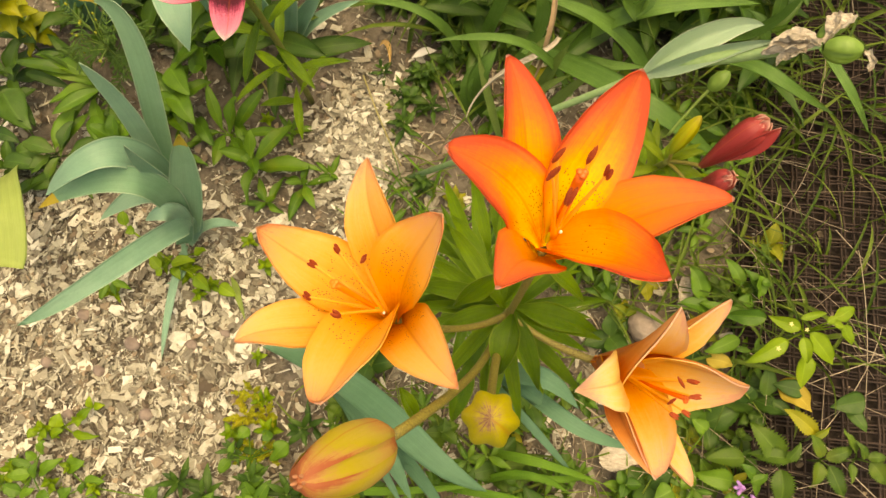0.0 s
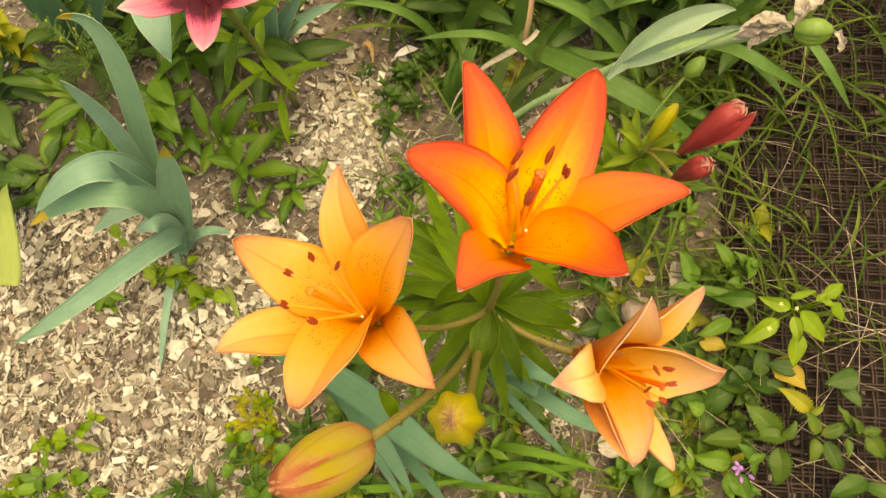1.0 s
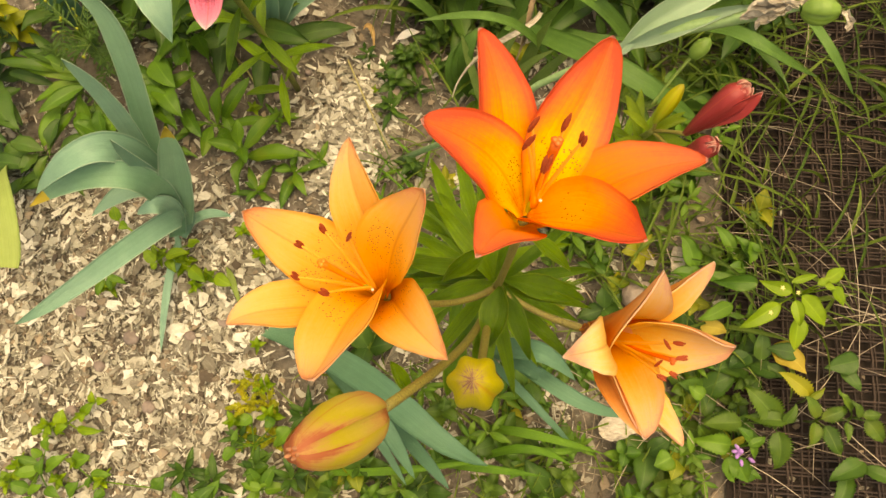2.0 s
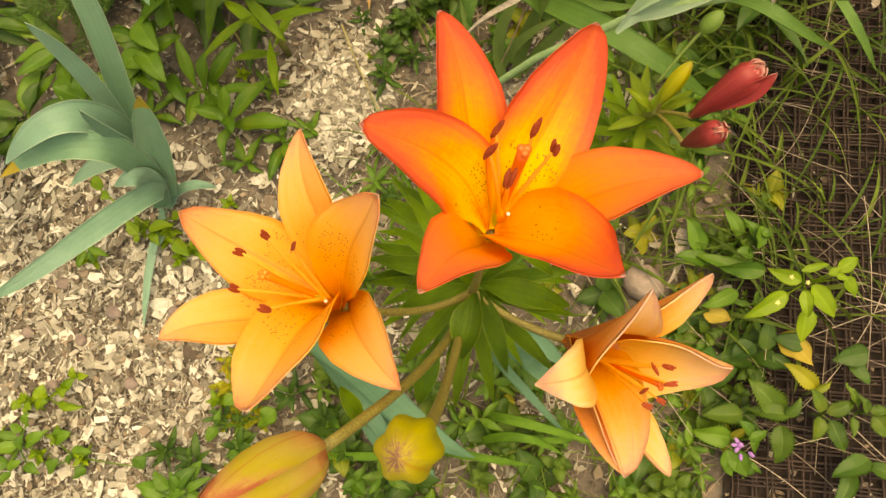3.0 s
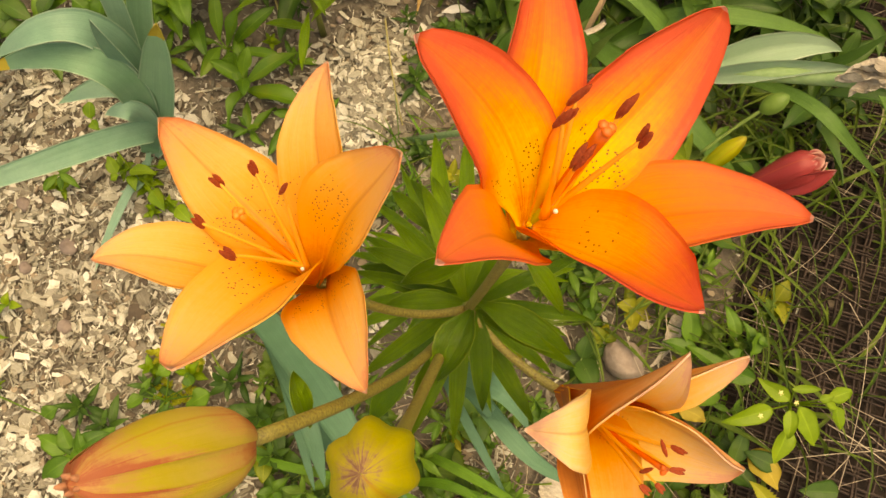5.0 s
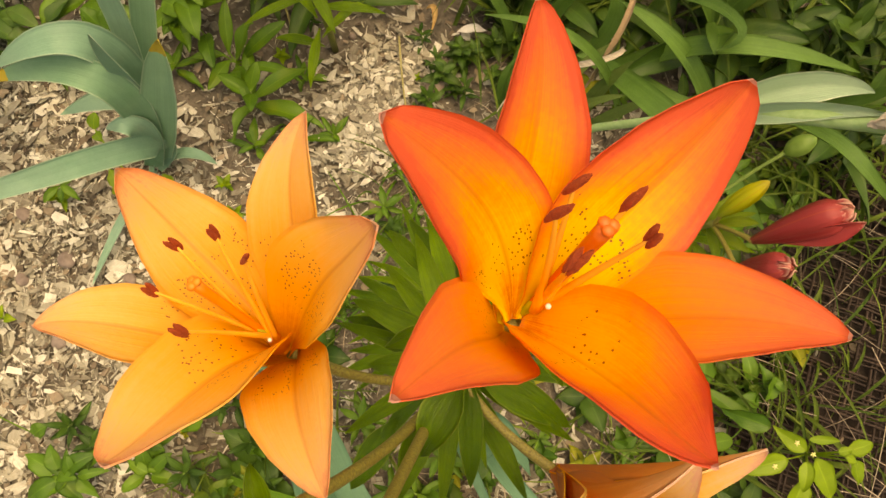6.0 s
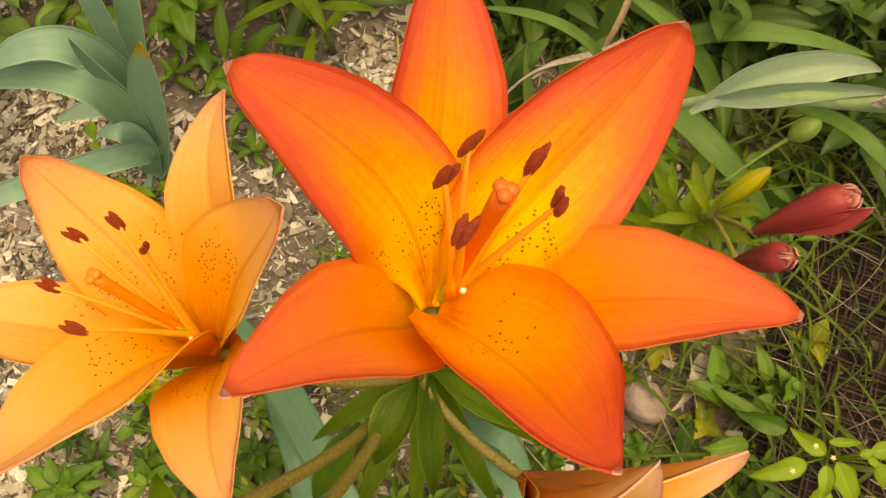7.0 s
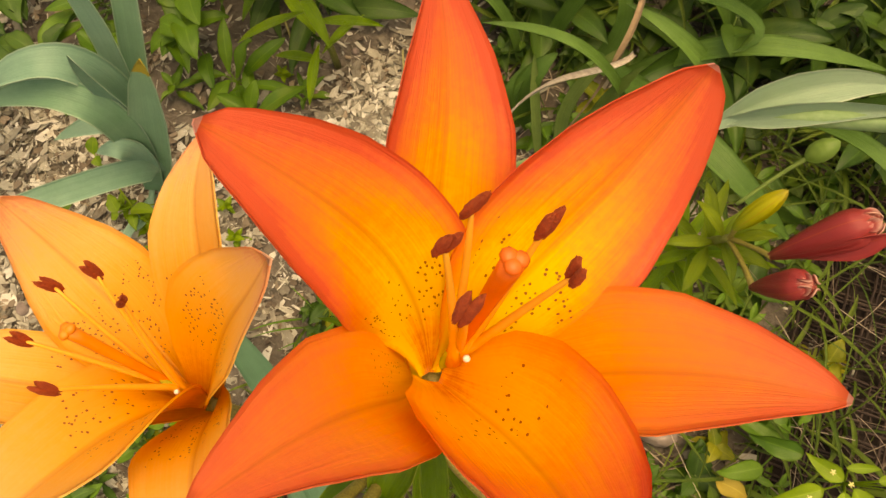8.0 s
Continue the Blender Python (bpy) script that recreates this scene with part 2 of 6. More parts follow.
def chip_material():
    """Split wood: fibres along each piece, pieces from grey-brown to cream."""
    m, nt, b = mat_new("wood chips", 0.85)
    tc = nt.nodes.new("ShaderNodeTexCoord")
    geo = nt.nodes.new("ShaderNodeNewGeometry")
    fibre = noise_tex(nt, tc.outputs["UV"], 1.0, 4, 0.6)
    stain = noise_tex(nt, tc.outputs["Object"], 90, 3)
    f = math_node(nt, "ADD", math_node(nt, "MULTIPLY", geo.outputs["Random Per Island"], 0.62), math_node(nt, "MULTIPLY", fibre, 0.38))
    f = math_node(nt, "ADD", f, math_node(nt, "MULTIPLY", math_node(nt, "SUBTRACT", stain, 0.5), 0.4), True)
    col = ramp(nt, f, [(0.08, (0.085, 0.068, 0.048)), (0.33, (0.25, 0.228, 0.175)), (0.58, (0.44, 0.418, 0.33)), (0.9, (0.84, 0.82, 0.72))])
    nt.links.new(col, b.inputs["Base Color"])
    bump(nt, b, fibre, 0.8, 0.0012)
    return m


M_CHIP = chip_material()
M_BARK = plain_material("bark bits", (0.09, 0.068, 0.048), (0.34, 0.27, 0.19), 140, 0.9, 0.7, 0.002, island=0.6)
M_SOIL = plain_material("soil", (0.085, 0.071, 0.056), (0.25, 0.215, 0.17), 60, 0.95, 1.0, 0.012)
M_STONE = plain_material("pebble", (0.16, 0.12, 0.1), (0.34, 0.27, 0.23), 50, 0.75, 0.4)
M_WHITE = plain_material("white bits", (0.7, 0.68, 0.62), (0.85, 0.83, 0.78), 80, 0.7, 0.3)
M_DRY = plain_material("withered petal", (0.36, 0.29, 0.21), (0.78, 0.72, 0.6), 120, 0.8, 1.0, 0.003, stretch=(1, 3, 3))
M_POD = plain_material("green pod", (0.11, 0.22, 0.03), (0.2, 0.33, 0.06), 45, 0.5, 0.3)
M_MAT = plain_material("woven brown mat", (0.018, 0.01, 0.007), (0.07, 0.042, 0.029), 60, 0.75, 0.7, 0.001, stretch=(1, 1, 1))
# near-black colour in place of the shade seen through the mat's gaps
M_MATSHADE = plain_material("mat gap shade", (0.008, 0.0055, 0.004), (0.032, 0.019, 0.012), 90, 0.9, 0.8, 0.002)
M_PURPLE = plain_material("purple bloom", (0.3, 0.12, 0.42), (0.5, 0.28, 0.62), 80, 0.6, 0.2)
M_YBUD = petal_material("yellow bud skin", [(0.0, (0.3, 0.34, 0.02)), (0.5, (0.46, 0.43, 0.02)), (0.82, (0.62, 0.54, 0.025)), (0.93, (0.56, 0.44, 0.06)), (0.98, (0.42, 0.24, 0.14)), (1.0, (0.3, 0.15, 0.1))], 0.02, 0.0)
M_GBUD = petal_material("yellow-green bud skin", [(0.0, (0.2, 0.3, 0.02)), (0.4, (0.42, 0.44, 0.02)), (0.85, (0.55, 0.52, 0.025)), (1.0, (0.5, 0.42, 0.06))], 0.1, 0.0)
M_OBUD = petal_material("orange bud skin", [(0.0, (0.5, 0.12, 0.05)), (0.12, (0.62, 0.24, 0.08)), (0.26, (0.68, 0.4, 0.12)), (0.46, (0.64, 0.5, 0.1)), (0.72, (0.58, 0.48, 0.04)), (0.88, (0.62, 0.36, 0.1)), (1.0, (0.52, 0.15, 0.06))], 0.34, 0.0)
M_RBUD = petal_material("dark red bud skin", [(0.0, (0.16, 0.03, 0.014)), (0.3, (0.25, 0.02, 0.022)), (0.8, (0.36, 0.034, 0.034)), (0.97, (0.4, 0.045, 0.043)), (1.0, (0.6, 0.26, 0.21))], 0.04, 0.0, 0.45, 0.15)

M_LIP = petal_material("red bud lip", [(0.0, (0.26, 0.022, 0.025)), (0.7, (0.36, 0.05, 0.045)), (1.0, (0.7, 0.38, 0.3))], 0.35, 0.0, 0.45, 0.15)

M_IRIS_TIP = leaf_material("iris blade with yellowed tip", (0.15, 0.37, 0.19), (0.29, 0.56, 0.33), 0.4, "long", (0.56, 0.44, 0.06), 0.3, 0.2, 0.75, (0.6, 0.76, 0.58))
M_IRIS_GREEN = leaf_material("green iris blade", (0.1, 0.27, 0.14), (0.17, 0.39, 0.22), 0.45, "long", None, 0.3, 0.08)
M_IRISSTEM = plain_material("iris stem", (0.2, 0.36, 0.13), (0.36, 0.52, 0.25), 60, 0.55, 0.3, stretch=(1, 3, 3))
M_SPATHE = leaf_material("spathe", (0.25, 0.44, 0.24), (0.42, 0.6, 0.38), 0.4, "long", None, 0.2, 0.35, 0.9, (0.72, 0.78, 0.62))
M_YOUNG = leaf_material("young lily leaf", (0.156, 0.2716, 0.012), (0.286, 0.388, 0.018), 0.4, "long")
M_BRIGHTER = leaf_material("fresh weed leaf", (0.055, 0.155, 0.01), (0.15, 0.3, 0.022), 0.5)
M_GRASSY = leaf_material("fresh grass blade", (0.1, 0.27, 0.02), (0.2, 0.42, 0.04), 0.45, "long")
M_NETTLE = leaf_material("nettle leaf", (0.042, 0.105, 0.008), (0.125, 0.225, 0.018), 0.55)
M_PALEBLADE = leaf_material("pale yellow blade", (0.28, 0.4, 0.08), (0.42, 0.54, 0.15), 0.5, "long")
M_BUDDY = plain_material("groundsel bud", (0.2, 0.28, 0.03), (0.48, 0.44, 0.04), 300, 0.6, 0.2)
M_YOUNGGRASS = leaf_material("yellow-green grass", (0.12, 0.22, 0.02), (0.3, 0.42, 0.07), 0.45, "long", None, 0.35)
M_MOSS = leaf_material("mossy yellow-green leaf", (0.34, 0.38, 0.02), (0.55, 0.56, 0.06), 0.6)
M_PUCKER = plain_material("puckered bud tip", (0.3, 0.1, 0.05), (0.55, 0.26, 0.13), 300, 0.6, 0.4)
M_WITHER = plain_material("withered brown leaf", (0.15, 0.095, 0.05), (0.4, 0.29, 0.17), 60, 0.8, 0.6, 0.002)
M_PALESTRAP = leaf_material("pale strap leaf", (0.14, 0.24, 0.05), (0.3, 0.44, 0.12), 0.45, "long", None, 0.3)
M_TIRED = leaf_material("tired yellowing leaf", (0.14, 0.22, 0.015), (0.4, 0.38, 0.03), 0.55)
M_PALEBLOOM = plain_material("pale yellow bloom", (0.75, 0.68, 0.2), (0.85, 0.8, 0.4), 200, 0.6, 0.2)
M_PALESTONE = plain_material("pale stone", (0.26, 0.2, 0.16), (0.46, 0.37, 0.3), 60, 0.85, 0.8, 0.004)
M_DRYORANGE = plain_material("tan dead leaf", (0.4, 0.24, 0.08), (0.66, 0.45, 0.2), 90, 0.8, 0.7)
M_TWIG = plain_material("straw stalk", (0.26, 0.23, 0.08), (0.46, 0.41, 0.18), 80, 0.7, 0.4)


# ---- mesh helpers ----
def bez(pts, n):
    """n + 1 points along a Bezier curve through 3 or 4 control points (two: a line)."""
    pts = [Vector(p) for p in pts]
    out = []
    for i in range(n + 1):
        q, t = list(pts), i / n
        while len(q) > 1:
            q = [a.lerp(b, t) for a, b in zip(q, q[1:])]
        out.append(q[0])
    return out


BROAD = [(0, .15), (.07, .3), (.16, .6), (.27, .88), (.4, 1), (.55, .98), (.7, .85), (.82, .65), (.92, .42), (.97, .26), (.99, .15), (1, .03)]
PETAL = [(0, .28), (.07, .5), (.16, .82), (.27, .97), (.4, 1), (.55, .94), (.7, .77), (.82, .53), (.92, .28), (.975, .12), (1, .02)]
SEPAL = [(0, .32), (.12, .5), (.3, .76), (.48, 1), (.65, .92), (.8, .66), (.92, .34), (.98, .14), (1, .02)]
LANCE = [(0, .12), (.08, .3), (.3, .92), (.45, 1), (.65, .8), (.85, .4), (1, .02)]
OVATE = [(0, .1), (.06, .5), (.2, .95), (.35, 1), (.6, .75), (.85, .3), (1, .02)]
LATE = [(0, .2), (.2, .5), (.45, .85), (.62, 1), (.78, .8), (.9, .42), (.97, .14), (1, .02)]
BLUNT = [(0, .8), (.5, 1), (.9, 1), (.975, .93), (1, .8)]
SWORD = [(0, .7), (.3, 1), (.6, .95), (.82, .66), (.94, .32), (1, .02)]
GRASS = [(0, .7), (.4, 1), (.75, .7), (1, .03)]


def blade(pts, width, up, prof=LANCE, cup=0.1, thick=0.0006, nu=14, nv=6, wave=0.0, waves=3, twist=0.0, fold=0.0, teeth=0.0, seed=0.0, trough=0.0, puff=0.0):
    """A leaf or petal along a curve, with real thickness: (verts, faces, uvs, back faces' start). cup: how far the edges rise,
    in half widths; fold: a V along the middle; wave: ruffled edges; teeth: a saw edge."""
    line = bez(pts, nu)
    up = Vector(up).normalized()
    top, low, uv = [], [], []
    us = [p[0] for p in prof]
    ws = [p[1] for p in prof]
    for i, c in enumerate(line):
        t = (line[min(i + 1, nu)] - line[max(i - 1, 0)]).normalized()
        s = t.cross(up)
        s = s.normalized() if s.length > 1e-4 else Vector((1, 0, 0))
        n = s.cross(t)
        u = i / nu
        if twist:
            q = Matrix.Rotation(radians(twist) * u, 3, t)
            s, n = q @ s, q @ n
        w = 0.5 * width * float(np.interp(u, us, ws))
        if teeth and i % 2:
            w *= 1 - teeth
        for j in range(nv + 1):
            v = 2 * j / nv - 1
            h = (cup + trough * (1 - u) ** 2) * w * v * v + puff * w * math.sin(math.pi * abs(v)) * (1 - u) + fold * w * abs(v) - 0.06 * w * math.exp(-(v * 6) ** 2)
            h += wave * width * abs(v) ** 1.5 * math.sin(u * waves * 6.28 + seed + (1.3 if v > 0 else 0))
            p = c + s * (w * v) + n * h
            top.append(p + n * thick * 0.5)
            low.append(p - n * thick * 0.5)
            uv.append((u, 0.5 + 0.5 * v))
    k = nv + 1
    N = len(top)
    faces = [(a, a + 1, a + k + 1, a + k) for i in range(nu) for a in range(i * k, i * k + nv)]
    back = len(faces)
    faces += [(N + a, N + d, N + c2, N + b2) for a, b2, c2, d in faces[:back]]
    ring = [i * k for i in range(nu + 1)] + [nu * k + j for j in range(1, nv + 1)] + [i * k + nv for i in range(nu - 1, -1, -1)] + list(range(nv - 1, 0, -1))
    faces += [(a, N + a, N + b2, b2) for a, b2 in zip(ring, ring[1:] + ring[:1])]
    return top + low, faces, uv + uv, back


def tube(pts, radii, sides=8, n=12):
    """A tapering round stem along a curve."""
    line = bez(pts, n) if len(pts) < 5 else [Vector(p) for p in pts]
    n = len(line) - 1
    vs, fs, uv = [], [], []
    ref = Vector((0.31, 0.87, 0.12))
    for i, c in enumerate(line):
        t = (line[min(i + 1, n)] - line[max(i - 1, 0)]).normalized()
        a = t.cross(ref).normalized()
        b2 = t.cross(a)
        r = float(np.interp(i / n, np.linspace(0, 1, len(radii)), radii))
        for j in range(sides):
            th = 2 * math.pi * j / sides
            vs.append(c + (a * math.cos(th) + b2 * math.sin(th)) * r)
            uv.append((i / n, j / sides))
    for i in range(n):
        for j in range(sides):
            k = (j + 1) % sides
            fs.append((i * sides + j, i * sides + k, (i + 1) * sides + k, (i + 1) * sides + j))
    fs += [tuple(reversed(range(sides))), tuple(n * sides + j for j in range(sides))]
    return vs, fs, uv, len(fs)


def lathe(base, tip, radius, prof, sides=24, n=16, lobes=0, depth=0.0, arc=(0.0, 1.0), grow=1.0):
    """A bud-like spindle from base to tip with lobes; arc: the share of the round that is built."""
    base, tip = Vector(base), Vector(tip)
    ax = (tip - base).normalized()
    a = ax.cross(Vector((0.2, 0.5, 0.84))).normalized()
    b2 = ax.cross(a)
    us, ws = [p[0] for p in prof], [p[1] for p in prof]
    vs, fs, uv = [], [], []
    whole = arc == (0.0, 1.0)
    cols = sides if whole else sides + 1
    for i in range(n + 1):
        u = i / n
        w = radius * float(np.interp(u, us, ws))
        for j in range(cols):
            s = arc[0] + (arc[1] - arc[0]) * j / sides
            th = 2 * math.pi * s
            r = w * grow * (1 - depth * (0.5 + 0.5 * math.cos(lobes * th)) * (1 - 0.5 * abs(2 * u - 1)))
            if not whole:
                r *= 1 - 0.1 * abs(2 * j / sides - 1) ** 4
            vs.append(base.lerp(tip, u) + (a * math.cos(th) + b2 * math.sin(th)) * r)
            uv.append((u, j / sides))
    for i in range(n):
        for j in range(sides):
            k = (j + 1) % cols
            fs.append((i * cols + j, i * cols + k, (i + 1) * cols + k, (i + 1) * cols + j))
    return vs, fs, uv, len(fs)


def blob(centre, radii, axis=(0, 0, 1), sides=10, n=7, rough=0.0):
    """A closed rounded lump, long along axis."""
    c, ax = Vector(centre), Vector(axis).normalized()
    a = ax.cross(Vector((0.3, 0.8, 0.1))).normalized()
    b2 = ax.cross(a)
    vs, fs, uv = [], [], []
    for i in range(n + 1):
        ph = math.pi * (0.02 + 0.96 * i / n)
        for j in range(sides):
            th = 2 * math.pi * j / sides
            k = 1 + rough * (noise.noise(Vector((i * 1.7, math.cos(th) * 2, math.sin(th) * 2)) + c * 40))
            vs.append(c + ax * (-math.cos(ph) * radii[2] * k) + a * (math.sin(ph) * math.cos(th) * radii[0] * k) + b2 * (math.sin(ph) * math.sin(th) * radii[1] * k))
            uv.append((i / n, j / sides))
    for i in range(n):
        for j in range(sides):
            k = (j + 1) % sides
            fs.append((i * sides + j, i * sides + k, (i + 1) * sides + k, (i + 1) * sides + j))
    fs += [tuple(reversed(range(sides))), tuple(n * sides + j for j in range(sides))]
    return vs, fs, uv, len(fs)


def join(pieces):
    vs, fs, uv = [], [], []
    for v, f, q, _ in pieces:
        o = len(vs)
        vs += v
        uv += q
        fs += [tuple(i + o for i in x) for x in f]
    return vs, fs, uv, len(fs)


def mesh_of(name, geo, mat, back_mat=None):
    vs, fs, uv, back = geo
    me = bpy.data.meshes.new(name)
    me.from_pydata([tuple(v) for v in vs], [], fs)
    layer = me.uv_layers.new(name="UVMap")
    idx = np.zeros(len(me.loops), dtype=np.int32)
    me.loops.foreach_get("vertex_index", idx)
    layer.data.foreach_set("uv", np.array(uv, dtype=np.float32)[idx].ravel())
    me.materials.append(mat)
    me.polygons.foreach_set("use_smooth", [True] * len(fs))
    if back_mat:
        me.materials.append(back_mat)
        slots = np.zeros(len(fs), dtype=np.int32)
        slots[back:2 * back] = 1
        me.polygons.foreach_set("material_index", slots)
    me.update()
    return me


def thing(name, at, label, category, group="", kind=""):
    ob = new(name)
    ob.location = at
    ob.empty_display_size = 0.02
    return tagged(ob, label, category, group, kind)


def part(name, geo, mat, parent, label="", back_mat=None):
    """One mesh object, in the coordinates of the place, under a thing or a part."""
    ob = new(name, geo if isinstance(geo, bpy.types.Mesh) else mesh_of(name, geo, mat, back_mat))
    ob.parent = parent
    root = parent
    while root.parent:
        root = root.parent
    if parent is root and root.type == "EMPTY":
        ob.matrix_parent_inverse = Matrix.Translation(-Vector(root.location))
    return tagged(ob, label)


def solid(name, geo, mat, label, category, group="", kind=""):
    return tagged(new(name, mesh_of(name, geo, mat)), label, category, group, kind)


rng = random.Random(7)
U = rng.uniform

# ---- ground: one sheet of dark garden soil ----
def ground_height(x, y):
    r = math.hypot(x, y)
    fade = max(0.0, 1 - r / 3)
    p = Vector((x, y, 0))
    return fade * (0.008 * noise.noise(p * 5) + 0.004 * noise.noise(p * 17) + 0.0035 * noise.noise(p * 45)) - 0.004


def build_ground():
    axis = [-60, -20, -8, -4, -2.5, -1.8, -1.4] + [-1.1 + 0.016 * i for i in range(138)] + [1.4, 1.8, 2.5, 4, 8, 20, 60]
    n = len(axis)
    vs = [Vector((x, y, ground_height(x, y))) for y in axis for x in axis]
    fs = [(j * n + i, j * n + i + 1, (j + 1) * n + i + 1, (j + 1) * n + i) for j in range(n - 1) for i in range(n - 1)]
    solid("ground", (vs, fs, [(v.x, v.y) for v in vs], len(fs)), M_SOIL, "dark crumbly garden soil of the flower bed", "ground", kind="structure")


build_ground()


# ---- mulch of pale wood chips ----
CHIP_SHAPES = (((-.5, -.35), (-.15, -.5), (.42, -.38), (.5, .2), (.1, .5), (-.45, .3)),
               ((-.5, -.1), (-.2, -.5), (.3, -.42), (.5, .05), (.36, .5), (-.42, .22)),
               ((-.5, .5), (-.46, -.4), (.1, -.5), (.5, -.3), (.3, .12), (.05, .42)),
               ((-.5, -.2), (0., -.5), (.5, -.45), (.44, .4), (.2, .3), (-.3, .5)))


def chip(x, y, z, length, width, thick, yaw, tilt, roll):
    q = Euler((roll, tilt, yaw)).to_matrix()
    c = Vector((x, y, z))
    a = rng.choice(CHIP_SHAPES)
    j = [(px * length * U(.8, 1.15), py * width * U(.75, 1.2)) for px, py in a]
    bend = thick * U(-1, 1.5)
    hi = [c + q @ Vector((px, py, thick * .5 + bend * (px / length) ** 2 * 4)) for px, py in j]
    lo = [c + q @ Vector((px * .94, py * .94, -thick * .5 + bend * (px / length) ** 2 * 4)) for px, py in j]
    fs = [(0, 1, 2, 3, 4, 5), (11, 10, 9, 8, 7, 6)] + [(i, i + 6, (i + 1) % 6 + 6, (i + 1) % 6) for i in range(6)]
    uv = [(px * 45 + x * 37, py * 900 + y * 91) for px, py in j]
    return hi + lo, fs, uv + uv, 8


def chip_density(x, y):
    """How thickly the mulch lies: deep over the bed to the west, a spilt heap on the path to the north, thin elsewhere."""
    bed = 0.8 if x < -0.2 + 0.25 * (0.1 - y) and y < 0.22 + 0.1 * noise.noise(Vector((x * 4, y * 4, 1))) else 0.0
    heap = math.exp(-(((x + 0.155) / 0.06) ** 2 + ((y - 0.39) / 0.085) ** 2))
    path = 0.12 if -0.4 < x < 0.0 and 0.25 < y < 0.62 else 0.0
    thin = (0.18 if y > 0.36 else 0.45) if x < 0.0 else (0.32 if x < 0.3 else 0.06)
    patch = 0.6 + 0.8 * noise.noise(Vector((x * 9, y * 9, 3)))
    far = math.hypot(x + 0.25, y - 0.2) + 0.16 * noise.noise(Vector((x * 3, y * 3, 7)))
    return max(bed, heap * 1.8, path * patch, thin * patch) * min(1.0, max(0.0, (0.95 - far) / 0.3))


def scatter_chips():
    light, dark = [], []
    while len(light) < 30000:
        x, y = U(-1.3, 0.7), U(-0.85, 1.2)
        if U(0, 1) > chip_density(x, y):
            continue
        big = U(0, 1) ** 2.8
        length = 0.0045 + 0.025 * big
        z = ground_height(x, y) + U(0.001, 0.009)
        light.append(chip(x, y, z, length, length * (U(.08, .35) if U(0, 1) < .6 else U(.35, .75)), U(.0006, .0018), U(0, 6.3), U(-.4, .4), U(-.4, .4)))
    for _ in range(1000):
        x, y = rng.gauss(-0.152, 0.034), rng.gauss(0.365, 0.045)
        length = U(.006, .024)
        light.append(chip(x, y, ground_height(x, y) + U(0.004, 0.014), length, length * U(.15, .6), U(.0006, .0018), U(0, 6.3), U(-.5, .5), U(-.5, .5)))
    while len(dark) < 7000:
        x, y = U(-1.3, 0.8), U(-0.85, 1.2)
        if U(0, 1) > (0.35 + chip_density(x, y)) * min(1.0, max(0.0, (1.1 - math.hypot(x + 0.2, y - 0.2)) / 0.4)):
            continue
        length = U(.003, .014) if U(0, 1) < .93 else U(.012, .026)
        dark.append(chip(x, y, ground_height(x, y) + U(0.0, 0.009), length, length * U(.3, .9), U(.001, .004), U(0, 6.3), U(-.4, .4), U(-.4, .4)))
    while len(light) < 49000:
        x, y = U(-1.3, 0.6), U(-0.85, 1.2)
        if U(0, 1) > chip_density(x, y):
            continue
        length = U(.004, .02)
        light.append(chip(x, y, ground_height(x, y) + U(0.001, 0.008), length, U(.0005, .0016), U(.0004, .001), U(0, 6.3), U(-.3, .3), U(-.3, .3)))
    m = join(light)
    ob = solid("wood_chips", m, M_CHIP, "pale dry wood chips strewn as mulch over the soil", "mulch", kind="stuff")
    ob.data.polygons.foreach_set("use_smooth", [False] * len(ob.data.polygons))
    m = join(dark)
    ob = solid("bark_bits", m, M_BARK, "dark bark crumbs and soil clods among the wood chips", "mulch", kind="stuff")
    ob.data.polygons.foreach_set("use_smooth", [False] * len(ob.data.polygons))


scatter_chips()


# ---- the orange lily ----
def petal(flower, name, base, tip, n, width, prof, mat, rise=0.66, cup=0.08, wave=0.02, droop=-1.0, seed=0.0, back=None, twist=0.0, fold=0.0, out=0.35, trough=0.5, puff=0.1, roll=0.0, bends=None):
    base, tip, n = Vector(base), Vector(tip), Vector(n).normalized()
    d = tip - base
    r = (d - n * d.dot(n)).normalized()
    L = d.length
    b0 = base + r * 0.0018
    p1 = b0 + (n * rise + r * (1 - rise * 0.5)).normalized() * L * out
    p2 = tip - (r * 0.98 - n * droop).normalized() * L * 0.34
    if bends:
        p1, p2 = (Vector(q) for q in bends)
    geo = blade([b0, p1, p2, tip], width, Matrix.Rotation(radians(roll), 3, r) @ n + r * 0.001, prof, cup, 0.0009, 26, 14, wave, 2.2, twist, fold, 0.0, seed, trough, puff)
    part(name, geo, mat, flower, back_mat=back or (M_BACK if mat is M_PALE_PETAL else mat))


